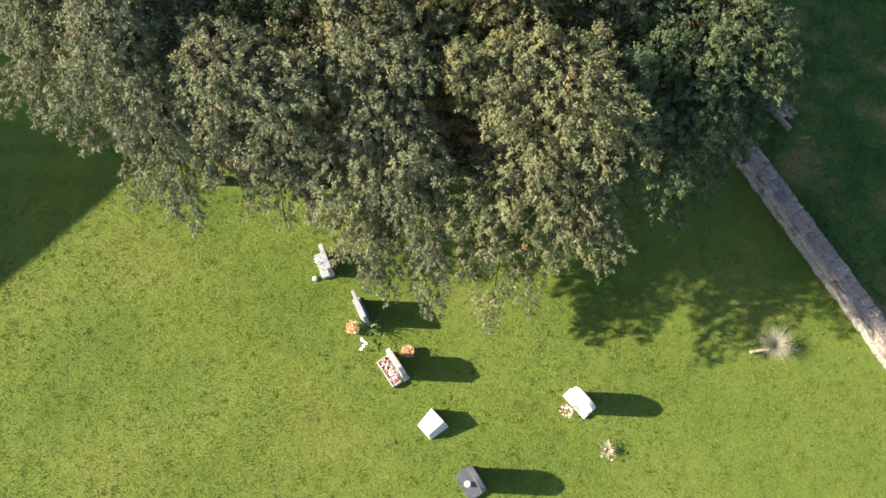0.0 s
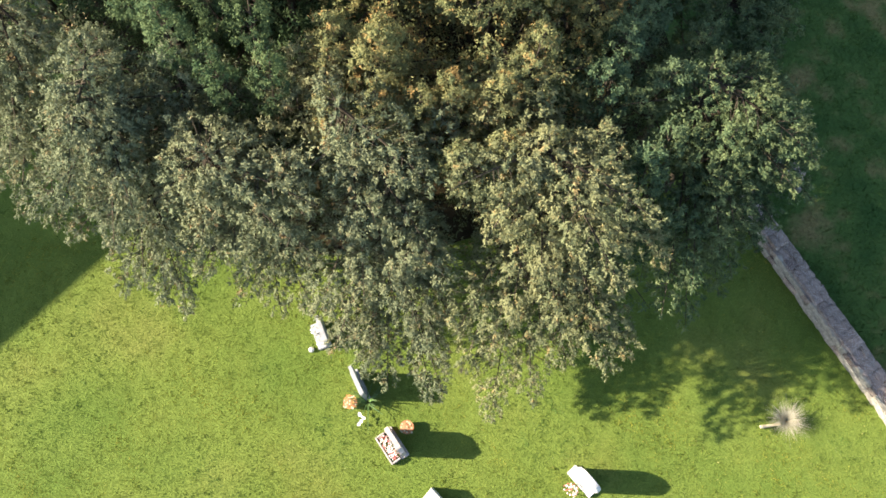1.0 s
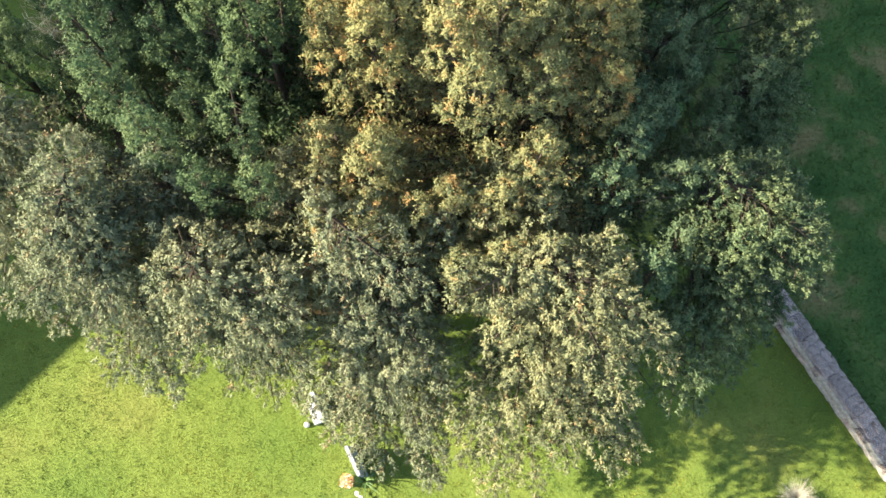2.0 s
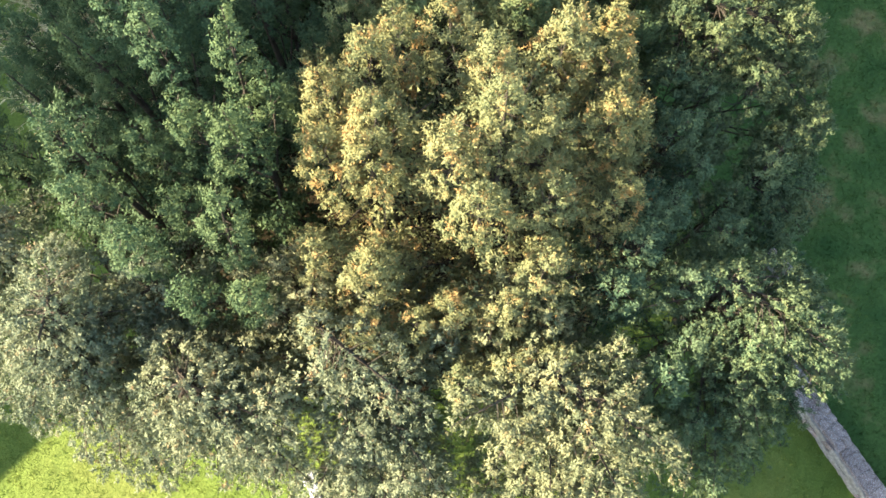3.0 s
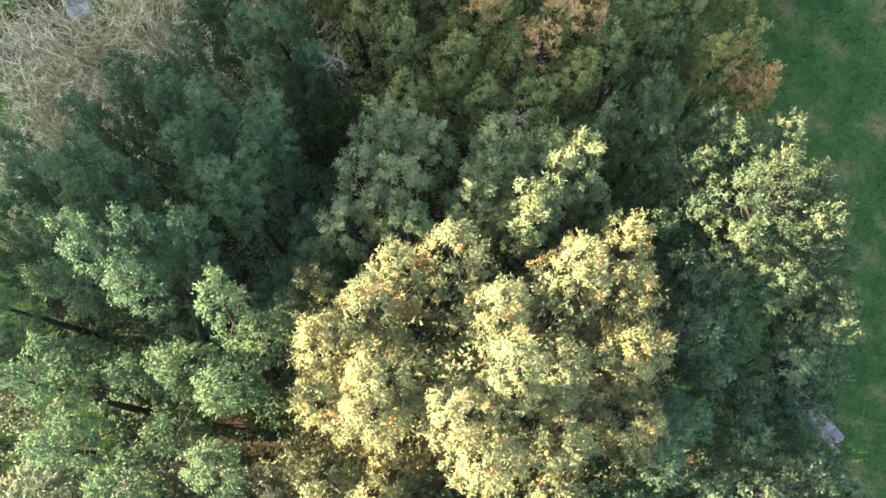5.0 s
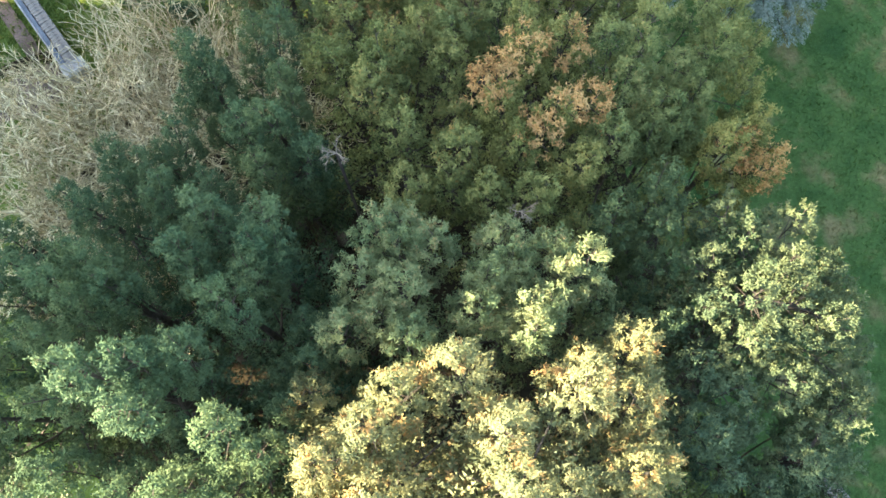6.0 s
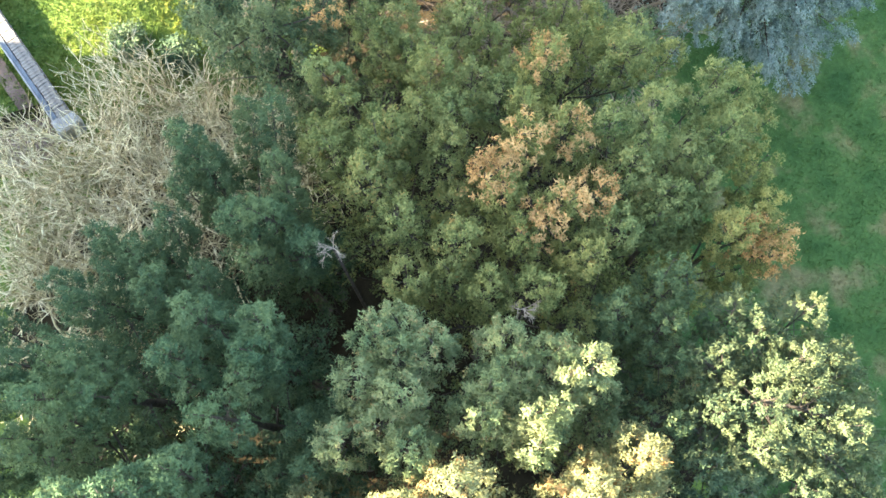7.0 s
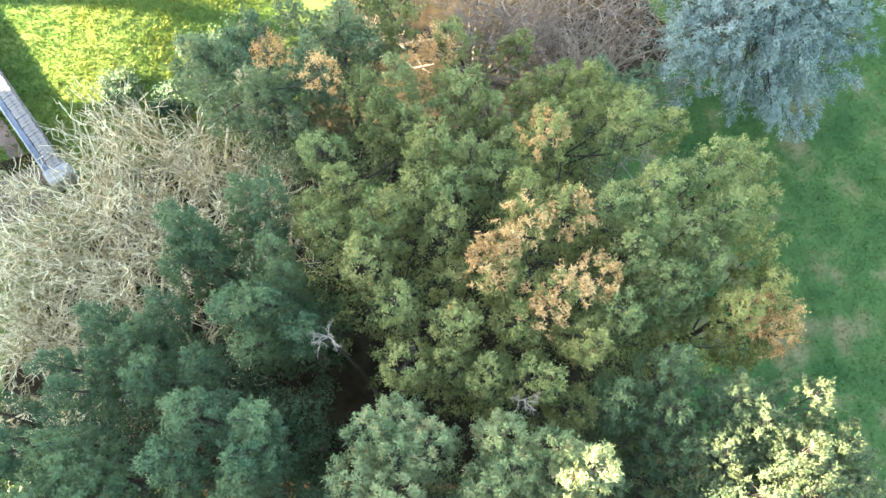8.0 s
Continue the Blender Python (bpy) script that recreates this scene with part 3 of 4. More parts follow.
tree("spruce_tree", (-2.4, 11.9), leaders=[(-2.8, 12.0, 8.7), (-2.0, 11.9, 8.7), (-2.1, 11.5, 8.8), (-3.0, 11.5, 8.8)], **SPRUCE)
tree("spruce_tree", (-4.1, 11.4), leaders=[(-4.4, 11.0, 9.0), (-4.1, 11.4, 8.5), (-3.8, 11.1, 8.7), (-4.5, 11.7, 8.0)], **SPRUCE)
tree("spruce_tree", (-4.2, 8.6), leaders=[(-4.3, 9.1, 8.6), (-4.4, 8.7, 9.1), (-4.1, 8.0, 8.9), (-3.6, 7.5, 8.6)], **SPRUCE)
tree("spruce_tree", (-5.3, 9.9), leaders=[(-5.2, 9.6, 8.6), (-5.4, 10.6, 8.0), (-5.6, 9.0, 8.0)], **SPRUCE)
tree("spruce_tree", (-2.4, 13.6), leaders=[(-2.5, 13.2, 8.3), (-3.2, 14.5, 7.9), (-2.1, 14.9, 7.8), (-1.6, 13.0, 7.9)], **SPRUCE)
tree("spruce_tree", (-4.2, 12.8), leaders=[(-3.9, 13.0, 7.4), (-4.7, 12.4, 7.4), (-3.5, 13.5, 7.4), (-4.4, 13.4, 7.0), (-3.5, 12.6, 7.7)], **SPRUCE)
tree("spruce_tree", (-5.8, 11.9), leaders=[(-5.4, 11.6, 7.6), (-6.0, 12.3, 6.9), (-6.3, 11.3, 7.0)], **SPRUCE)
tree("spruce_tree", (-5.1, 12.9), leaders=[(-5.2, 12.8, 6.8), (-4.7, 13.5, 6.6)], **SPRUCE)
tree("spruce_tree", (-6.7, 9.8), leaders=[(-6.6, 9.6, 7.8), (-6.9, 10.4, 7.4), (-7.2, 9.4, 7.0), (-6.3, 9.0, 7.9)], **SPRUCE)
tree("spruce_tree", (-3.0, 14.2), leaders=[(-3.35, 14.5, 7.7), (-3.0, 14.15, 7.5), (-3.4, 14.0, 7.3), (-2.5, 15.0, 7.4)], **SPRUCE)
tree("spruce_tree", (-2.1, 13.9), leaders=[(-2.05, 14.1, 7.7), (-1.9, 13.75, 7.6), (-2.3, 12.8, 7.8), (-2.2, 13.2, 8.3)], **SPRUCE)
tree("spruce_tree", (-3.3, 12.7), leaders=[(-3.0, 12.7, 7.5), (-3.7, 13.2, 7.2), (-3.7, 12.4, 7.6), (-4.3, 12.85, 7.1)], **SPRUCE)
tree("spruce_tree", (-4.3, 10.4), leaders=[(-4.1, 10.9, 8.8), (-4.4, 10.5, 8.7), (-4.2, 9.7, 9.0), (-4.4, 11.5, 8.3)], **SPRUCE)
tree("spruce_tree", (-5.3, 10.8), leaders=[(-5.0, 10.7, 7.8), (-5.6, 10.3, 7.6), (-5.55, 11.4, 7.2)], **SPRUCE)
tree("spruce_tree", (-3.5, 9.0), leaders=[(-3.5, 8.8, 8.5), (-3.2, 8.1, 8.0), (-3.0, 10.3, 8.6)], **SPRUCE)
tree("spruce_tree", (-1.5, 10.4), leaders=[(-1.6, 10.2, 8.0), (-1.3, 9.9, 7.8), (-1.7, 10.8, 7.6), (-1.3, 11.0, 7.4), (-1.8, 9.7, 7.9), (-2.0, 10.2, 7.2), (-2.3, 10.0, 7.0), (-1.6, 9.3, 7.2)], **SPRUCE)

GOLD = dict(kind="gold", style="finger", tufts=120, head=0.40, crown=1.6, spread=1.9, blunt=0.6, high=0.84, fill=18, extra=2, label="golden-tipped conifer heavy with orange-brown cones")
tree("golden_conifer", (-0.7, 9.0), leaders=[(-0.8, 9.4, 9.5), (-1.3, 9.1, 9.2), (-0.5, 9.8, 9.3), (-0.8, 8.3, 9.3), (-0.7, 8.6, 9.55), (-0.8, 7.35, 8.1), (-1.35, 8.5, 8.9)], **GOLD)
tree("golden_conifer", (0.8, 8.8), leaders=[(0.7, 8.7, 9.7), (0.1, 10.1, 9.2), (1.5, 9.8, 9.2), (0.1, 8.2, 9.6), (0.4, 7.7, 9.2), (1.3, 8.0, 8.7), (1.3, 8.7, 9.0), (0.6, 9.35, 9.4)], **GOLD)
tree("golden_conifer", (2.1, 9.0), leaders=[(2.1, 9.7, 8.7), (2.3, 9.0, 8.5), (2.0, 8.9, 8.8), (2.2, 8.2, 8.2), (1.6, 10.1, 8.6), (2.2, 10.4, 8.4)], **{**GOLD, "extra": 0})
tree("golden_conifer", (-1.3, 7.4), leaders=[(-1.5, 7.6, 7.9), (-0.8, 7.3, 8.1), (-0.9, 6.7, 7.5), (-1.6, 6.8, 7.3), (-0.3, 6.7, 7.4)], **GOLD)
tree("golden_conifer", (0.9, 7.0), leaders=[(0.8, 6.9, 7.6), (0.2, 6.0, 7.1), (1.35, 7.4, 7.9), (0.9, 6.2, 7.2), (1.5, 6.3, 7.0), (0.1, 6.9, 7.5)], **GOLD)

TIPPED = dict(extra=3, kind="tipped", style="needle", head=0.36, crown=1.5, spread=1.6, label="blue-green conifer with dead brown branch tips")
OLIVE = dict(kind="olive", tufts=74, style="soft", head=0.285, crown=1.2, spread=1.6, blunt=0.4, high=0.56, fill=8, extra=1, label="olive-green evergreen with rounded tufted crown")
tree("evergreen_tree", (-0.5, 11.4), leaders=[(-0.7, 10.7, 8.4), (-0.8, 11.8, 8.4), (-0.5, 11.0, 8.6), (-0.5, 11.9, 8.2), (-0.5, 11.5, 8.4), (-0.1, 11.6, 8.3), (-1.0, 11.25, 8.3), (-0.4, 10.4, 8.6), (-1.2, 10.5, 8.4)], **{**OLIVE, "kind": "moss", "style": "finger", "extra": 0, "label": "grey-green conifer with olive-gold shoots"})
tree("evergreen_tree", (1.0, 11.2), leaders=[(1.2, 10.8, 8.4), (0.5, 11.1, 8.5), (1.7, 11.3, 8.5), (0.7, 11.7, 8.2), (1.3, 11.5, 8.3), (1.0, 10.8, 8.5), (0.4, 10.8, 8.5), (0.8, 11.3, 8.4), (1.4, 11.2, 8.4), (1.0, 10.4, 8.6)], **{**OLIVE, "kind": "moss", "style": "finger", "extra": 0, "label": "grey-green conifer with olive-gold shoots"})
tree("evergreen_tree", (2.7, 11.8), leaders=[(2.8, 12.6, 7.8), (2.2, 12.1, 7.8), (3.0, 12.5, 7.6), (2.7, 10.7, 7.6), (2.8, 11.95, 7.6), (2.8, 11.4, 7.4)], **{**SPRUCE, "lean": (0.1, 0.0), "head": 0.36, "crown": 1.9})
tree("evergreen_tree", (-0.6, 13.8), leaders=[(-0.8, 14.5, 7.9), (-0.5, 13.3, 7.9), (-0.4, 12.5, 7.7), (-0.9, 13.9, 7.9), (0.3, 13.0, 7.9), (0.0, 15.5, 7.9), (0.2, 14.4, 7.6), (-0.2, 14.9, 7.6)], **OLIVE)
tree("evergreen_tree", (3.0, 14.8), leaders=[(2.2, 14.5, 7.9), (2.7, 14.3, 7.9), (2.9, 14.8, 7.9), (3.7, 15.1, 7.8), (3.9, 14.5, 7.7), (2.7, 15.9, 7.6)], **OLIVE)
tree("evergreen_tree", (-1.1, 16.2), leaders=[(-1.6, 15.4, 7.5), (-0.5, 16.8, 7.0), (0.6, 16.6, 7.0)], **OLIVE)
tree("evergreen_tree", (-2.6, 17.6), leaders=[(-2.7, 16.9, 6.5), (-1.8, 17.4, 6.5), (-3.3, 17.9, 5.6), (-3.7, 17.3, 5.8), (-3.9, 18.2, 5.2)], withered=[(-2.3, 17.3, 6.75), (-1.5, 16.9, 6.85)], **TIPPED)
tree("evergreen_tree", (0.8, 18.6), leaders=[(0.2, 18.0, 5.8), (-0.8, 18.9, 5.5)], withered=[(0.1, 17.8, 5.9), (-0.2, 17.6, 5.8)], **OLIVE)
tree("evergreen_tree", (2.6, 7.6), leaders=[(2.6, 7.8, 7.5), (3.0, 8.3, 7.3), (2.3, 7.2, 7.3), (3.3, 7.3, 7.1), (2.7, 8.4, 7.4)], **{**OLIVE, "kind": "dark", "extra": 2, "label": "evergreen with leaf colour darkened for the shade of its neighbours"})
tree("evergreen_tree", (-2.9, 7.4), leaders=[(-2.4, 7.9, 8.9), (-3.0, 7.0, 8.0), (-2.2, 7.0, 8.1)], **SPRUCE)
tree("evergreen_tree", (3.2, 9.7), leaders=[(3.2, 9.3, 7.4), (3.2, 10.2, 7.3), (3.45, 8.9, 7.1), (3.6, 9.9, 7.3)], **{**OLIVE, "kind": "dark", "extra": 2, "label": "evergreen with leaf colour darkened for the shade of its neighbours"})
tree("evergreen_tree", (3.1, 13.4), leaders=[(3.2, 13.5, 7.3), (2.8, 13.3, 7.4)], **OLIVE)
tree("evergreen_tree", (0.9, 16.7), leaders=[(0.8, 16.3, 6.8), (1.7, 16.2, 6.7), (0.2, 17.0, 6.3)], **OLIVE)
tree("evergreen_tree", (-1.6, 18.6), leaders=[(-1.4, 18.3, 6.0), (-2.4, 18.9, 5.4)], **TIPPED)
tree("evergreen_tree", (-3.4, 18.5), leaders=[(-3.4, 18.5, 5.0), (-4.0, 18.6, 4.6), (-4.4, 18.2, 4.4), (-3.0, 18.8, 5.0)], **TIPPED)
tree("evergreen_tree", (4.9, 8.1), leaders=[(4.9, 8.2, 6.0), (5.4, 7.5, 5.6)], **{**OLIVE, "kind": "dark", "label": "evergreen with leaf colour darkened for the shade of its neighbours"})
tree("evergreen_tree", (3.0, 5.8), leaders=[(2.9, 6.2, 6.8), (3.3, 6.6, 6.6), (3.4, 5.6, 5.9)], **{**OLIVE, "kind": "dark", "label": "evergreen with leaf colour darkened for the shade of its neighbours"})
tree("evergreen_tree", (-1.0, 20.8), leaders=[(-1.2, 20.2, 5.4), (-0.2, 20.6, 5.2), (-2.0, 20.4, 5.0), (-3.0, 20.6, 4.8)], **TIPPED)
tree("evergreen_tree", (0.7, 12.6), leaders=[(0.6, 12.4, 7.8), (1.3, 12.3, 7.9), (0.1, 12.6, 7.6)], **OLIVE)
tree("evergreen_tree", (2.4, 10.6), leaders=[(2.0, 10.6, 7.3), (2.6, 10.2, 7.0), (1.9, 11.2, 7.4), (3.1, 11.2, 7.0)], **{**OLIVE, "kind": "moss", "extra": 1, "label": "olive-green conifer with soft pointed shoots"})
tree("evergreen_tree", (2.2, 16.6), leaders=[(2.2, 16.3, 6.8), (2.9, 16.6, 6.3), (3.5, 16.0, 6.8)], **OLIVE)
tree("evergreen_tree", (4.2, 15.6), leaders=[(4.3, 15.3, 7.2), (4.6, 14.8, 6.8)], **OLIVE)
tree("evergreen_tree", (-1.2, 14.9), leaders=[(-1.45, 14.3, 7.7), (-1.2, 15.0, 7.5), (-1.7, 14.7, 7.3), (-0.55, 14.6, 7.7)], **OLIVE)
tree("evergreen_tree", (0.6, 15.4), leaders=[(0.15, 14.75, 7.7), (1.1, 15.8, 6.8), (0.5, 15.4, 7.4), (0.9, 15.1, 7.5)], **OLIVE)
tree("evergreen_tree", (2.8, 13.7), leaders=[(3.5, 13.85, 7.5), (2.5, 13.95, 7.7), (2.95, 13.6, 7.6), (2.2, 13.1, 7.8), (3.3, 14.3, 7.4)], **OLIVE)
tree("evergreen_tree", (-0.8, 16.6), leaders=[(-0.7, 16.3, 6.9), (-1.05, 16.9, 6.6), (-0.3, 16.0, 7.0)], **OLIVE)
tree("evergreen_tree", (2.0, 17.0), leaders=[(2.0, 17.0, 6.3), (1.5, 16.9, 6.3), (2.5, 17.2, 6.0)], **OLIVE)
tree("evergreen_tree", (3.4, 17.7), leaders=[(3.3, 17.6, 4.6), (3.8, 17.8, 4.0), (2.8, 17.9, 4.8), (4.0, 18.3, 3.8)], **{**OLIVE, "kind": "dark", "label": "dark green evergreen shrub before the bare bushes"})

RUST = dict(kind="rust", tufts=74, style="soft", head=0.285, crown=1.2, spread=1.6, blunt=0.4, high=0.56, fill=8, extra=2, label="yellow-green evergreen with patches of dead orange foliage")
tree("browning_tree", (1.4, 14.0), leaders=[(1.1, 14.8, 7.9), (1.2, 14.3, 7.9), (1.7, 14.5, 7.9), (0.8, 13.6, 7.9), (1.5, 13.4, 7.9), (1.9, 12.7, 7.8), (1.5, 15.6, 7.8), (1.0, 13.0, 7.8)],
     withered=[(1.05, 14.2, 8.2), (1.75, 14.4, 7.9), (0.55, 13.6, 8.2), (1.6, 13.3, 8.05), (2.0, 13.5, 7.9), (1.47, 15.6, 7.75), (0.75, 13.9, 7.9), (1.3, 13.1, 7.8)], **RUST)
tree("browning_tree", (4.0, 13.3), leaders=[(4.4, 13.6, 7.2), (3.9, 13.2, 7.4), (4.3, 14.1, 7.3), (4.3, 12.9, 6.6)], withered=[(4.55, 12.9, 6.8), (4.2, 13.2, 7.0), (4.7, 13.3, 6.6)], **RUST)

FAN = dict(kind="fan", tufts=120, style="fringe", lean=(0.3, 0.1), head=0.46, crown=1.4, blunt=0.55, spread=2.2, size=0.95, label="pale green conifer with yellow tips on level fans of branches")
tree("pale_conifer", (4.1, 11.0), leaders=[(3.65, 10.9, 8.1), (4.7, 10.6, 7.8), (3.6, 10.35, 7.9), (4.65, 12.1, 7.3), (3.6, 12.1, 7.5), (4.3, 11.4, 7.7), (5.0, 11.5, 7.1), (5.1, 9.5, 7.1), (4.2, 9.9, 7.6), (3.3, 11.4, 7.6), (5.15, 10.9, 7.2), (5.45, 10.4, 6.6), (5.5, 9.8, 6.3), (5.3, 11.6, 6.6), (4.4, 11.05, 7.6), (3.85, 11.8, 7.6), (3.2, 10.8, 7.7)],
     boughs=[(4.9, 10.7, 7.0), (5.2, 10.6, 6.8), (5.6, 11.4, 6.2), (5.3, 9.9, 6.4)], **FAN)
tree("evergreen_tree", (4.3, 9.0), leaders=[(5.0, 9.6, 6.5), (3.8, 9.5, 6.8), (4.1, 8.7, 6.4), (4.55, 9.0, 6.9), (3.85, 8.0, 6.9), (4.6, 8.3, 6.2)], boughs=[(5.7, 9.3, 5.4), (5.5, 8.4, 5.2), (5.9, 9.0, 5.2), (6.0, 10.2, 5.4), (5.4, 10.0, 5.9)], **{**OLIVE, "kind": "dark", "label": "evergreen with leaf colour darkened for the shade of its neighbours"})

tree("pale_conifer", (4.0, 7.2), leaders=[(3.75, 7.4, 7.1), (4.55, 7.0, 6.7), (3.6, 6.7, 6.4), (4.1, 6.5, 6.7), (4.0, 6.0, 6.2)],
     boughs=[(5.5, 6.3, 6.0), (4.8, 5.9, 5.4), (5.6, 6.7, 5.8), (3.8, 4.6, 5.0), (5.2, 7.6, 5.8), (4.6, 4.9, 4.5), (5.0, 5.3, 4.6), (5.3, 6.0, 5.6), (5.0, 6.6, 5.8), (5.7, 6.0, 5.2), (5.2, 5.6, 5.0), (5.8, 7.0, 5.2), (4.2, 5.1, 5.2), (3.4, 4.3, 4.6), (5.3, 5.7, 3.8), (4.6, 4.8, 3.8), (4.4, 5.4, 5.4), (6.1, 6.7, 4.0), (6.25, 7.5, 3.2), (6.4, 7.9, 3.6), (6.5, 7.2, 3.9), (5.7, 6.2, 3.4), (4.9, 5.5, 3.2), (4.0, 4.3, 3.8), (5.9, 7.4, 3.4), (5.2, 6.6, 3.4)], **{**FAN, "kind": "dark", "spread": 2.6, "label": "conifer with leaf colour darkened for shade and yellow-lit tips"})

GREY = dict(kind="grey", extra=0, tufts=128, style="fringe", head=0.42, crown=1.8, spread=1.9, blunt=0.5, droop=0.18, label="greyish olive tree with drooping fine-leaved branches")
tree("drooping_tree", (1.4, 6.4), leaders=[(1.4, 6.1, 7.4), (2.3, 6.4, 7.0), (0.3, 5.9, 7.4), (1.0, 5.4, 6.9), (2.1, 5.6, 6.6), (0.6, 6.6, 7.1), (0.85, 7.3, 7.3), (2.35, 6.0, 7.1), (1.35, 6.9, 7.2)],
     boughs=[(1.0, 4.1, 5.0), (2.4, 4.1, 5.0), (2.7, 3.7, 4.5), (3.3, 4.9, 5.6), (0.8, 2.85, 2.7), (1.5, 3.1, 3.0), (0.7, 3.6, 4.5), (1.9, 3.5, 4.5), (2.6, 5.0, 6.4), (1.4, 4.5, 5.8), (1.7, 4.0, 5.2), (2.6, 3.4, 4.5), (2.95, 3.7, 4.5), (0.3, 3.6, 3.2), (2.9, 5.1, 6.8), (2.4, 4.2, 6.6), (0.1, 5.5, 7.0), (0.6, 5.0, 6.4), (1.8, 4.9, 6.0), (0.2, 4.0, 4.6), (1.5, 3.9, 4.6), (2.0, 3.8, 4.4)], **{**GREY, "kind": "hay", "style": "fringe", "label": "olive-gold conifer with drooping fringed branches"})
tree("drooping_tree", (-0.9, 6.1), leaders=[(-1.0, 5.4, 6.8), (-1.5, 6.7, 7.8), (-0.5, 4.9, 6.2)],
     boughs=[(-0.7, 4.3, 5.0), (-2.0, 4.3, 4.4), (-1.85, 3.9, 3.4), (-1.2, 5.2, 6.0), (-1.2, 4.4, 5.0), (0.0, 3.3, 2.5), (-1.0, 3.45, 2.3), (-1.35, 3.6, 2.6), (-1.4, 3.9, 2.6), (-1.9, 4.3, 2.6), (-1.8, 4.5, 3.6), (-0.15, 3.2, 2.0), (-0.05, 4.6, 4.2), (0.1, 5.0, 5.0), (-0.2, 4.3, 3.6), (0.25, 4.2, 4.0), (0.05, 3.8, 3.2), (-0.3, 3.9, 4.0), (-0.1, 5.6, 6.8), (-0.2, 5.0, 6.0), (0.1, 4.6, 5.4)], **GREY)
tree("drooping_tree", (-3.0, 6.4), leaders=[(-2.1, 5.9, 7.2), (-3.3, 6.0, 7.4), (-2.8, 5.3, 6.0)],
     boughs=[(-2.1, 5.0, 6.2), (-3.2, 6.3, 5.6), (-3.6, 6.9, 6.0), (-3.5, 5.3, 5.8), (-2.8, 4.6, 3.2), (-3.6, 5.4, 4.8), (-3.85, 5.9, 6.2), (-3.0, 5.7, 6.2), (-3.85, 5.2, 5.2), (-3.3, 4.8, 3.7), (-2.5, 4.9, 4.6), (-3.0, 5.0, 4.4), (-2.1, 4.5, 3.6), (-4.0, 5.0, 4.2), (-2.0, 4.8, 4.5), (-1.7, 5.4, 6.6), (-1.8, 4.9, 5.6)], **GREY)
tree("drooping_tree", (-5.0, 6.8), leaders=[(-4.7, 6.1, 7.0), (-4.7, 7.0, 8.0), (-3.9, 6.1, 6.5), (-5.8, 6.5, 6.2)],
     boughs=[(-5.6, 7.2, 6.3), (-5.05, 7.9, 6.8), (-4.5, 6.0, 6.3), (-5.5, 5.6, 6.0), (-4.4, 5.4, 6.0), (-6.7, 5.9, 4.8), (-5.5, 5.8, 4.4), (-5.6, 5.0, 3.2), (-4.4, 4.9, 3.6), (-5.0, 5.2, 5.2), (-3.9, 5.2, 4.6), (-6.1, 5.6, 4.3), (-5.2, 6.1, 6.6), (-4.6, 4.7, 2.6), (-5.0, 4.95, 3.8), (-4.2, 5.3, 4.8), (-4.8, 4.8, 3.2)], **GREY)
tree("drooping_tree", (-6.9, 8.2), leaders=[(-6.8, 7.5, 7.0), (-7.4, 8.5, 7.0), (-6.2, 8.3, 7.6)], boughs=[(-7.6, 7.0, 5.4), (-6.9, 6.6, 5.0), (-7.0, 6.3, 4.3), (-6.3, 5.8, 4.3), (-6.0, 7.3, 6.4), (-5.5, 7.6, 6.6), (-6.4, 6.8, 5.8), (-8.2, 7.8, 4.8), (-8.8, 7.2, 4.2), (-7.8, 6.5, 4.0)], **GREY)
tree("drooping_tree", (-4.2, 7.2), leaders=[(-3.75, 7.6, 7.3), (-4.75, 7.6, 7.3), (-4.5, 7.0, 7.0), (-3.7, 6.65, 6.9), (-5.0, 6.5, 6.9)], **GREY)
tree("drooping_tree", (-2.3, 7.0), leaders=[(-2.5, 7.6, 7.1), (-2.0, 7.6, 7.2), (-2.1, 7.0, 7.1), (-2.5, 6.5, 6.8), (-3.05, 6.5, 7.0), (-1.55, 7.3, 7.3)], **GREY)
tree("drooping_tree", (-0.7, 6.6), leaders=[(-1.5, 6.4, 6.8), (-1.0, 6.1, 6.8), (-0.45, 6.2, 7.0), (-0.9, 7.0, 7.2), (0.0, 6.6, 7.1)], **GREY)

BLUE = dict(kind="blue", style="needle", head=0.6, crown=2.0, spread=2.8, droop=0.25, fill=22, label="blue-grey cedar with drooping branches over the grass")
tree("blue_cedar", (6.6, 20.2), leaders=[(6.6, 20.4, 5.2), (5.2, 19.8, 4.6), (6.2, 19.2, 4.4), (7.3, 19.4, 4.2), (8.0, 20.0, 3.8), (4.3, 18.7, 4.3), (4.4, 19.5, 4.6), (8.8, 19.8, 3.2)],
     boughs=[(5.0, 18.6, 3.2), (5.8, 18.2, 2.6), (6.8, 17.9, 2.0), (7.7, 17.9, 1.0), (8.4, 18.6, 1.2), (8.6, 19.4, 1.8), (6.3, 18.5, 3.2), (7.3, 18.6, 2.6),
             (8.9, 18.9, 1.5), (9.3, 19.6, 1.8), (8.2, 18.1, 0.9), (4.2, 18.3, 3.4), (4.6, 18.0, 2.6), (4.6, 19.2, 3.8), (5.5, 18.9, 3.8), (4.9, 20.2, 4.2), (8.9, 20.0, 2.2), (7.0, 18.2, 1.4), (6.1, 18.1, 1.6)], **BLUE)
tree("blue_cedar", (8.9, 22.6), leaders=[(8.6, 22.2, 6.0), (9.8, 22.6, 5.4), (7.6, 22.8, 6.0)], boughs=[(10.2, 21.2, 1.6), (9.2, 20.9, 2.0), (8.4, 21.0, 3.2), (7.6, 21.4, 4.2), (9.0, 21.4, 4.0)], **BLUE)

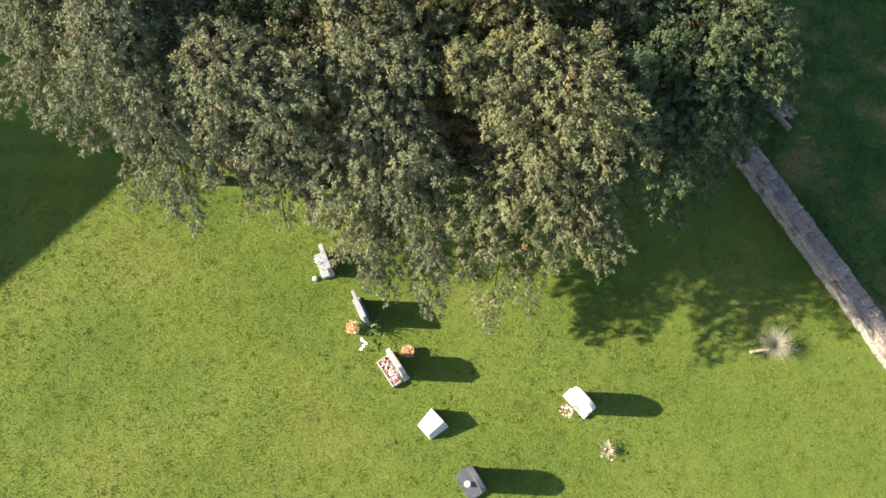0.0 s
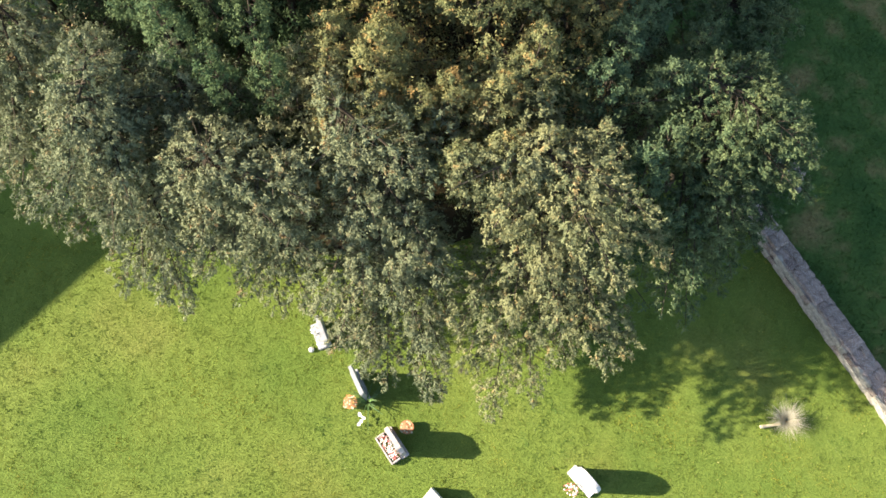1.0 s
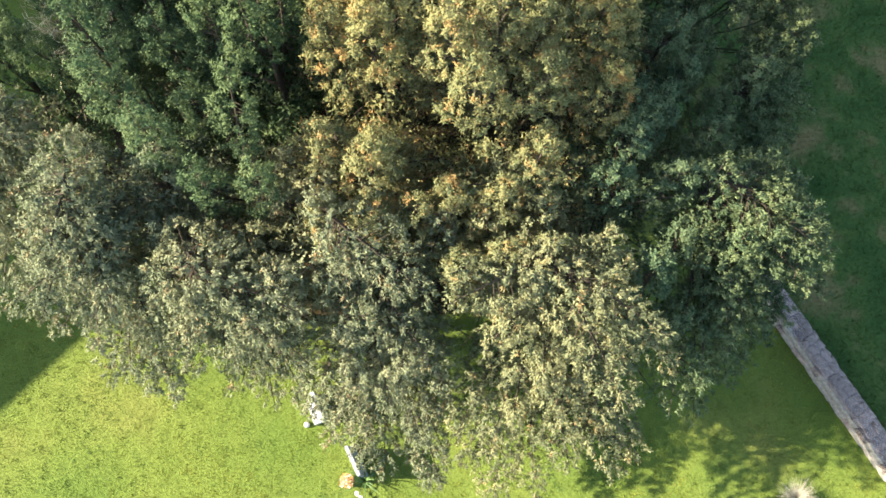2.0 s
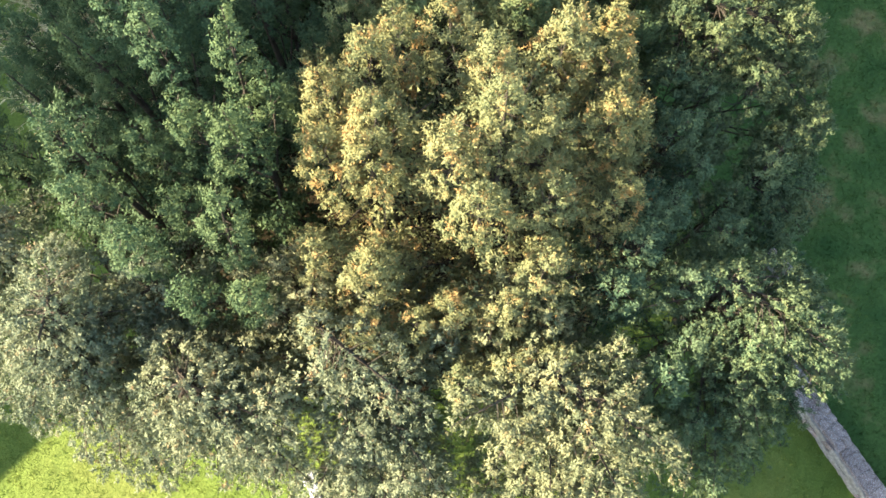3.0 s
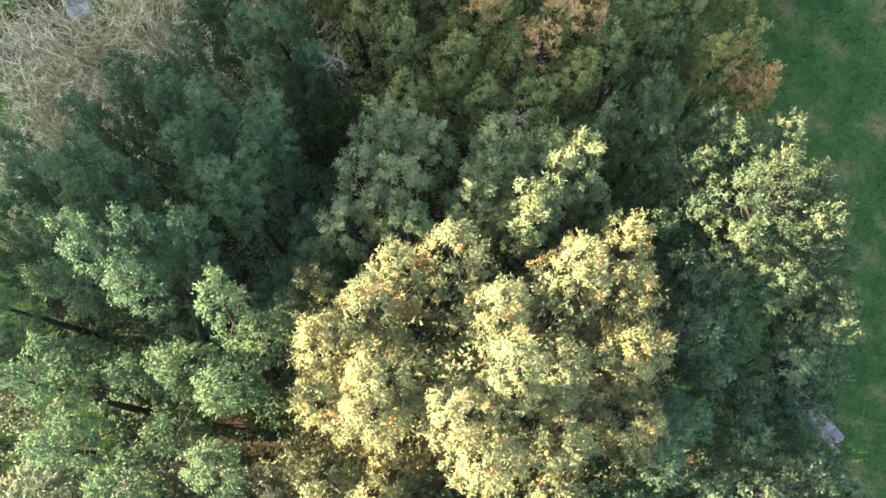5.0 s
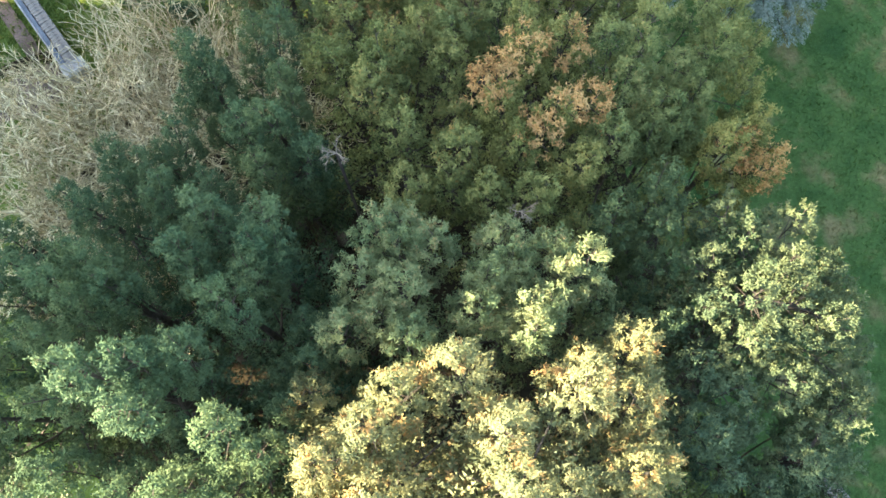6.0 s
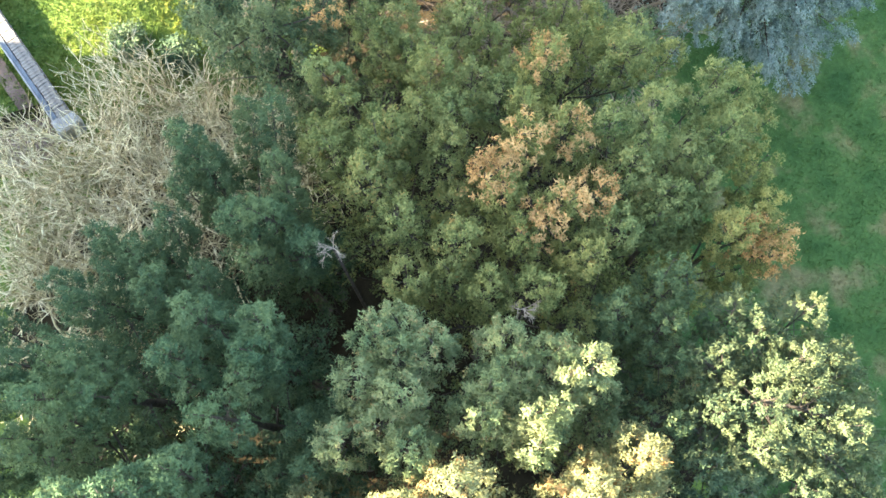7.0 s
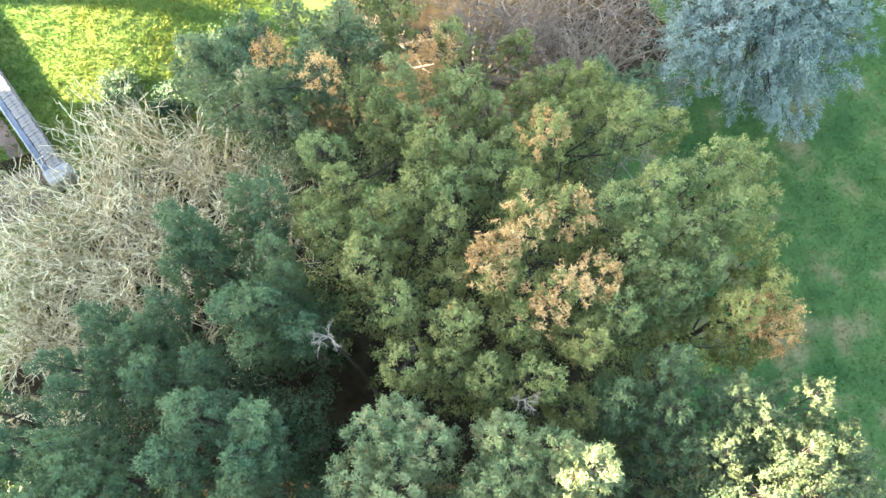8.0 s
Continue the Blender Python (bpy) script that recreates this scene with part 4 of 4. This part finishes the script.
# out of view, added to keep sun off the far trees but not the lawn
tree("shade_tree", (-22.5, 22.2), leaders=[(-22.5, 19.6, 22.0), (-22.0, 22.0, 25.0), (-22.5, 24.4, 22.0), (-22.0, 20.8, 24.0)], kind="olive", fill=22, spread=4.5,
     head=2.1, crown=6.0, low=0.6, high=0.95, label="unseen tall tree with a high crown, added to shade the far trees", style="canopy", tufts=260)
# second unseen tree, added to soften the tower's shadow edge into dapples
tree("shade_tree", (-22.3, 12.0), leaders=[(-22.4, 10.8, 19.6), (-22.0, 11.5, 20.4), (-22.3, 12.2, 21.7), (-22.5, 13.0, 22.4), (-22.0, 13.9, 22.4)], kind="olive", fill=16, spread=1.6,
     head=1.2, crown=6.0, low=0.45, high=0.85, label="unseen open-crowned tree added to dapple the sun on the wood", style="canopy", tufts=80)

# small shrubs on the far lawn
for x, y, h in ((-6.6, 19.3, -0.1), (-5.5, 19.1, 0.1)):
    tree("small_evergreen", (x, y), leaders=[(x, y, h + 1.2), (x + 0.2, y - 0.2, h + 0.9), (x - 0.2, y + 0.1, h + 0.8)], kind="dark", style="soft", fill=6, spread=0.4,
         head=0.25, crown=0.9, label="small dark evergreen shrub on the lawn", group="small evergreens on the lawn")


def bare_tree(base, height, spread, mat, label, seed, stems=5, name="bare_shrub"):
    """A leafless shrub or small tree: stems that fork again and again into fine twigs."""
    r = np.random.default_rng(seed)
    bx, by = base
    off = np.array([bx, by, land(bx, by) - 0.05])
    root = new(name)
    root.location = off
    thick, thin = [], []

    def fork(p, d, l, rad, depth):
        q = p + d * l
        mid = (p + q) / 2 + r.normal(0, 0.09 * l, 3)
        (thick if depth < 2 else thin).append([(p, rad), (mid, rad * 0.85), (q, rad * 0.7)])
        if depth == 5:
            return
        for _ in range(3 if depth < 3 else 2 + (depth == 4)):
            e = unit(d + r.normal(0, 0.5, 3) + np.array([0, 0, 0.12]))
            fork(mid if r.random() < 0.35 else q, e, l * r.uniform(0.6, 0.82), max(rad * 0.62, 0.0054), depth + 1)

    for i in range(stems):
        a = 2 * np.pi * i / stems + r.uniform(-0.4, 0.4)
        d = unit(np.array([math.cos(a) * spread, math.sin(a) * spread, height]))
        fork(np.array([0.1 * math.cos(a), 0.1 * math.sin(a), 0.0]), d, height * 0.3, 0.04, 0)
    child("stem", mesh_of("stem", *tube(thick, 5), mat, True), root)
    child("twig_tangle", mesh_of("twig_tangle", *tube(thin, 3), mat), root)
    return tagged(root, label, "shrub", "bare shrubs by the wall")


TAN = "leafless tan shrub with a dense tangle of twigs"
for k, (x, y, h, s) in enumerate([(-4.3, 15.6, 4.6, 2.2), (-5.6, 14.6, 4.2, 2.4), (-5.0, 16.9, 4.2, 2.2), (-6.6, 15.4, 3.4, 2.2), (-6.2, 13.6, 3.8, 2.2), (-3.7, 16.6, 4.4, 1.8),
                                   (-4.9, 13.7, 4.4, 1.9), (-7.4, 14.2, 3.0, 2.0), (-5.9, 15.8, 4.0, 2.0), (-4.6, 17.8, 3.6, 1.9), (-7.2, 12.6, 3.0, 2.0), (-7.5, 15.4, 2.8, 2.0),
                                   (-8.3, 14.3, 2.6, 2.0), (-6.9, 16.5, 2.8, 1.8), (-8.7, 15.7, 2.0, 1.8), (-5.4, 13.2, 4.0, 1.8), (-3.2, 15.9, 4.2, 1.5)]):
    bare_tree((x, y), h, s, M["twig"], TAN, 40 + k)
for k, (x, y, h) in enumerate([(1.6, 18.9, 5.4), (2.7, 18.9, 5.4), (3.5, 19.6, 5.2), (2.2, 20.0, 5.6), (1.0, 20.0, 5.2)]):
    bare_tree((x, y), h, 2.0, M["brown_twig"], "leafless brown bush behind the evergreens", 60 + k)


# ---- graves and small things on the lawn ----
M["petal_red"] = surface("red_petals", [(0.3, (0.26, 0.06, 0.055)), (0.7, (0.42, 0.14, 0.12))], 20, 80, 0.7)
M["petal_pink"] = surface("pink_petals", [(0.3, (0.55, 0.30, 0.27)), (0.7, (0.72, 0.5, 0.44))], 20, 80, 0.7)
M["petal_white"] = surface("white_petals", [(0.3, (0.75, 0.72, 0.68)), (0.7, (0.85, 0.84, 0.8))], 20, 80, 0.7)
M["petal_yellow"] = surface("yellow_petals", [(0.3, (0.32, 0.15, 0.04)), (0.7, (0.45, 0.26, 0.08))], 20, 80, 0.7)
M["leaf"] = surface("pot_leaves", [(0.3, (0.03, 0.07, 0.02)), (0.7, (0.09, 0.15, 0.04))], 15, 60, 0.6)
M["straw"] = surface("dry_straw", [(0.3, (0.30, 0.26, 0.16)), (0.7, (0.50, 0.45, 0.31))], 12, 60, 0.8)
M["pale_straw"] = surface("grey_straw", [(0.3, (0.24, 0.22, 0.155)), (0.7, (0.38, 0.35, 0.26))], 12, 60, 0.85)
M["terracotta"] = surface("terracotta", [(0.3, (0.36, 0.14, 0.07)), (0.7, (0.48, 0.22, 0.12))], 9, 60, 0.8)
M["cut_wood"] = surface("cut_wood", [(0.3, (0.34, 0.27, 0.17)), (0.7, (0.48, 0.40, 0.27))], 9, 60, 0.8)


def slab_profile(width, height, top, steps=14):
    """Outline of a headstone: square, shouldered or round-topped."""
    h = width / 2
    if top == "round":
        spring = height - h * 0.85
        arc = [(h * math.cos(math.pi * i / steps), spring + h * 0.85 * math.sin(math.pi * i / steps)) for i in range(steps + 1)]
        return [(-h, 0), (h, 0)] + arc
    if top == "shoulder":
        return [(-h, 0), (h, 0), (h, height * 0.88), (h * 0.8, height * 0.93), (h * 0.6, height), (-h * 0.6, height), (-h * 0.8, height * 0.93), (-h, height * 0.88)]
    return [(-h, 0), (h, 0), (h, height), (-h, height)]


def slab(width, height, thick, top):
    bm = bmesh.new()
    vs = [bm.verts.new((x, -thick / 2, z)) for x, z in slab_profile(width, height, top)]
    face = bm.faces.new(vs)
    got = bmesh.ops.extrude_face_region(bm, geom=[face])
    bmesh.ops.translate(bm, vec=(0, thick, 0), verts=[v for v in got["geom"] if isinstance(v, bmesh.types.BMVert)])
    bmesh.ops.remove_doubles(bm, verts=bm.verts, dist=0.0005)
    bmesh.ops.recalc_face_normals(bm, faces=bm.faces)
    sharp = [e for e in bm.edges if e.calc_face_angle(0) > 0.6]
    bmesh.ops.bevel(bm, geom=sharp, offset=0.012, segments=2, affect="EDGES")
    return bm


def moved(bm, x, y, z, rx=0, ry=0, rz=0):
    bmesh.ops.transform(bm, matrix=pose(x, y, z, rx, ry, rz), verts=bm.verts)
    return bm


def blossoms(n, spread, size, seed):
    """Small cupped blossoms scattered over a cushion of the half-sizes given (x, y, height)."""
    r = np.random.default_rng(seed)
    tris = []
    for _ in range(n):
        u, v = r.uniform(-1, 1, 2)
        c = np.array([u * spread[0], v * spread[1], spread[2] * (1 - 0.5 * (u * u + v * v)) + r.uniform(0, 0.03)])
        s = size * r.uniform(0.7, 1.3)
        ring = [c + np.array([s * math.cos(a), s * math.sin(a), s * 0.35]) + r.normal(0, s * 0.12, 3) for a in np.arange(7) * 2 * np.pi / 7]
        tris += [[c, ring[i], ring[(i + 1) % 7]] for i in range(7)]
    return np.array(tris)


def leaf_cushion(n, spread, size, seed):
    r = np.random.default_rng(seed)
    p = r.uniform(-1, 1, (n, 3)) * np.array(spread) + np.array([0, 0, spread[2]])
    d = unit(r.normal(0, 1, (n, 3)) + UP * 0.8) * (size * r.uniform(0.6, 1.3, n))[:, None]
    w = unit(np.cross(d, r.normal(0, 1, (n, 3)))) * size * 0.22
    return np.stack([p - w, p + w, p + d], axis=1)


def flower_bunch(parent, at, spread, size, colours, n, seed, z=0.0):
    ob = child("greenery", tri_mesh("greenery", leaf_cushion(n * 5, (spread[0], spread[1], spread[2] * 0.5), size * 1.7, seed), M["leaf"]), parent)
    tagged(ob, kind="stuff")
    ob.location = (at[0], at[1], z)
    for k, (c, part_name) in enumerate(colours):
        ob = child(part_name, tri_mesh(part_name, blossoms(n, spread, size, seed + k + 1), M[c]), parent)
        tagged(ob, kind="stuff")
        ob.location = (at[0], at[1], z + 0.015)


BROWN = ("straw", "withered_bloom")
RED, PINK, WHITE, YELLOW = ("petal_red", "red_blossom"), ("petal_pink", "pink_blossom"), ("petal_white", "white_blossom"), ("petal_yellow", "yellow_blossom")
FACING = -56.0     # degrees by which the stones' long sides are turned


def grave(x, y, label, turn=FACING):
    root = new("gravestone")
    root.matrix_world = pose(x, y, land(x, y) - 0.02, 0, 0, turn)
    return tagged(root, label, "gravestone", "gravestones on the lawn")


# local x runs along the stone, local -y is its front
g = grave(-0.95, 2.62, "pale shouldered gravestone with a tray of red and white flowers")
part("headstone", moved(slab(0.6, 0.98, 0.1, "shoulder"), 0, 0, 0), M["pink_stone"], g)
part("plinth", moved(box(0.68, 0.18, 0.1, 0.012), 0, 0, 0.05), M["pink_stone"], g)
for dx, dy, sx, sy in ((0, -0.30, 0.64, 0.04), (-0.3, -0.19, 0.04, 0.18), (0.3, -0.19, 0.04, 0.18)):
    part("kerb", moved(box(sx, sy, 0.16, 0.01), dx, dy, 0.08), M["pink_stone"], g)
flower_bunch(g, (0, -0.18), (0.26, 0.085, 0.1), 0.016, (RED, PINK, WHITE), 52, 11, 0.08)

g = grave(2.80, 1.88, "white round-topped gravestone with a pot of red flowers", -49)
part("headstone", slab(0.58, 0.98, 0.1, "round"), M["white_stone"], g)
part("plinth", moved(box(0.64, 0.24, 0.12, 0.012), 0, -0.03, 0.06), M["white_stone"], g)
flower_bunch(g, (-0.05, -0.3), (0.15, 0.13, 0.2), 0.017, (RED, PINK, WHITE), 16, 21, 0.02)

g = grave(-0.22, 1.42, "low white desk-shaped gravestone with a sloping top", -47)
bm = box(0.46, 0.46, 0.44, 0.012)
for v in bm.verts:
    if v.co.z > 0.1:
        v.co.z += 0.34 * v.co.y - 0.04
        v.co.x = v.co.x * 0.74 - 0.04
        v.co.y *= 0.88
    v.co.x *= 1.0 + 0.5 * v.co.y
part("desk_stone", moved(bm, 0, 0, 0.21), M["white_stone"], g)

g = grave(0.66, 0.34, "dark polished granite gravestone with a white vase", FACING - 3)
part("headstone", slab(0.54, 1.05, 0.1, "round"), M["dark_stone"], g)
part("plinth", moved(box(0.6, 0.36, 0.14, 0.01), 0, -0.14, 0.07), M["dark_stone"], g)
bm = bmesh.new()
bmesh.ops.create_cone(bm, cap_ends=True, segments=16, radius1=0.04, radius2=0.065, depth=0.18)
part("vase", moved(bm, -0.02, -0.2, 0.24), M["white_stone"], g, "white vase")

g = grave(-2.5, 4.84, "grey gravestone with pale carved base and small ornaments", FACING - 12)
part("headstone", moved(slab(0.58, 0.7, 0.1, "square"), 0, 0.02, 0), M["grey_stone"], g)
part("plinth", moved(box(0.56, 0.22, 0.14, 0.012), 0, -0.1, 0.07), M["grey_stone"], g)
bm = bmesh.new()
bmesh.ops.create_icosphere(bm, subdivisions=2, radius=0.06)
part("ornament", moved(bm, 0.2, -0.36, 0.06), M["white_stone"], g)
flower_bunch(g, (-0.02, -0.16), (0.2, 0.06, 0.08), 0.022, (WHITE,), 8, 31, 0.14)

g = grave(-1.72, 3.78, "thin grey upright gravestone beside potted flowers", FACING - 8)
part("headstone", slab(0.62, 0.92, 0.08, "square"), M["grey_stone"], g)
part("plinth", moved(box(0.68, 0.18, 0.08, 0.01), 0, 0, 0.04), M["grey_stone"], g)


def pot_plant(x, y, label, colours, seed):
    root = new("flower_pot")
    root.location = (x, y, land(x, y))
    bm = bmesh.new()
    bmesh.ops.create_cone(bm, cap_ends=True, segments=20, radius1=0.1, radius2=0.14, depth=0.2)
    part("pot", moved(bm, 0, 0, 0.1), M["terracotta"], root)
    flower_bunch(root, (0, 0), (0.13, 0.13, 0.12), 0.02, colours, 16, seed, 0.19)
    return tagged(root, label, "flower pot")


pot_plant(-1.9, 3.42, "round terracotta pot of faded orange and red flowers", (YELLOW, BROWN), 41)
pot_plant(-0.74, 2.92, "dark pot of withered plants behind the stone", (BROWN,), 45)


def blade_plant(name, x, y, n, length, width, mat, arch, label, category, seed, lift=0.02):
    """A tuft of arching strap leaves from one crown."""
    r = np.random.default_rng(seed)
    tris = []
    for _ in range(n):
        a = r.uniform(0, 2 * np.pi)
        out = np.array([math.cos(a), math.sin(a), 0])
        side = np.array([-out[1], out[0], 0]) * width * r.uniform(0.6, 1.2)
        l, lean = length * r.uniform(0.5, 1.15), arch * r.uniform(0.3, 1.2)
        pts = [out * (l * lean * t * t) + UP * (l * (t - 0.45 * lean * t * t)) + r.normal(0, 0.01, 3) for t in (0, 0.35, 0.7, 1.0)]
        ws = [side, side, side * 0.7, side * 0.05]
        for i in range(3):
            p, q, u, v = pts[i], pts[i + 1], ws[i], ws[i + 1]
            tris += [[p - u, p + u, q + v], [p - u, q + v, q - v]]
    root = new(name)
    root.location = (x, y, land(x, y) + lift)
    child("leaf_tuft", tri_mesh("leaf_tuft", np.array(tris), mat), root)
    return tagged(root, label, category), root


_, iris = blade_plant("iris_plant", -1.55, 3.42, 34, 0.55, 0.016, M["leaf"], 0.9, "green strap-leaved plant with white blooms by a grave", "plant", 51)
ob = child("white_bloom", tri_mesh("white_bloom", blossoms(7, (0.06, 0.16, 0.1), 0.035, 52), M["petal_white"]), iris)
ob.location = (-0.12, -0.32, 0.05)
_, tuft = blade_plant("pampas_tuft", 6.95, 3.05, 900, 0.52, 0.0024, M["pale_straw"], 0.9, "dry straw-coloured tuft with bare stalks", "plant", 53)
bm = bmesh.new()
bmesh.ops.create_cone(bm, cap_ends=True, segments=10, radius1=0.035, radius2=0.025, depth=0.4)
part("cut_stem", moved(bm, -0.3, -0.1, 0.07, 0, 84, 8), M["cut_wood"], tuft, "pale cut stem")
_, dry = blade_plant("dry_plant", 3.33, 0.92, 260, 0.24, 0.005, M["straw"], 0.8, "withered brown plant on the lawn", "plant", 54)
flower_bunch(dry, (0, 0), (0.14, 0.2, 0.14), 0.025, (BROWN,), 8, 55, 0.02)


def dead_top(x, y, z, size, seed):
    """Bleached dead branches sticking out of the canopy, on a thin dead stem that stands on the ground."""
    r = np.random.default_rng(seed)
    root = new("dead_tree")
    g0 = land(x, y)
    root.location = (x, y, g0)
    h = z - g0
    paths = []

    def fork(p, d, l, rad, depth):
        q = p + d * l
        paths.append([(p, rad), ((p + q) / 2 + r.normal(0, 0.04 * l, 3), rad * 0.8), (q, rad * 0.55)])
        if depth < 3:
            for _ in range(3):
                fork(p + (q - p) * r.uniform(0.4, 1), unit(d + r.normal(0, 0.6, 3)), l * r.uniform(0.5, 0.75), rad * 0.6, depth + 1)

    for _ in range(5):
        fork(np.array([0, 0, h - size * 0.6]), unit(np.array([r.normal(), r.normal(), 0.7])), size * 0.6, 0.008, 0)
    child("trunk", mesh_of("trunk", *tube([[(np.array([0, 0, 0.0]), 0.045), (np.array([0.05, 0, h * 0.5]), 0.03), (np.array([0, 0, h - size * 0.6]), 0.02)]], 7), M["bark"], True), root)
    child("dead_branch", mesh_of("dead_branch", *tube(paths, 4), M["dead"]), root, "bleached bare branch")
    return tagged(root, "dead tree with bleached bare top branches among evergreens", "tree", "trees of the wood")


dead_top(-1.3, 12.9, 7.7, 0.26, 71)
dead_top(1.0, 12.1, 7.6, 0.22, 72)
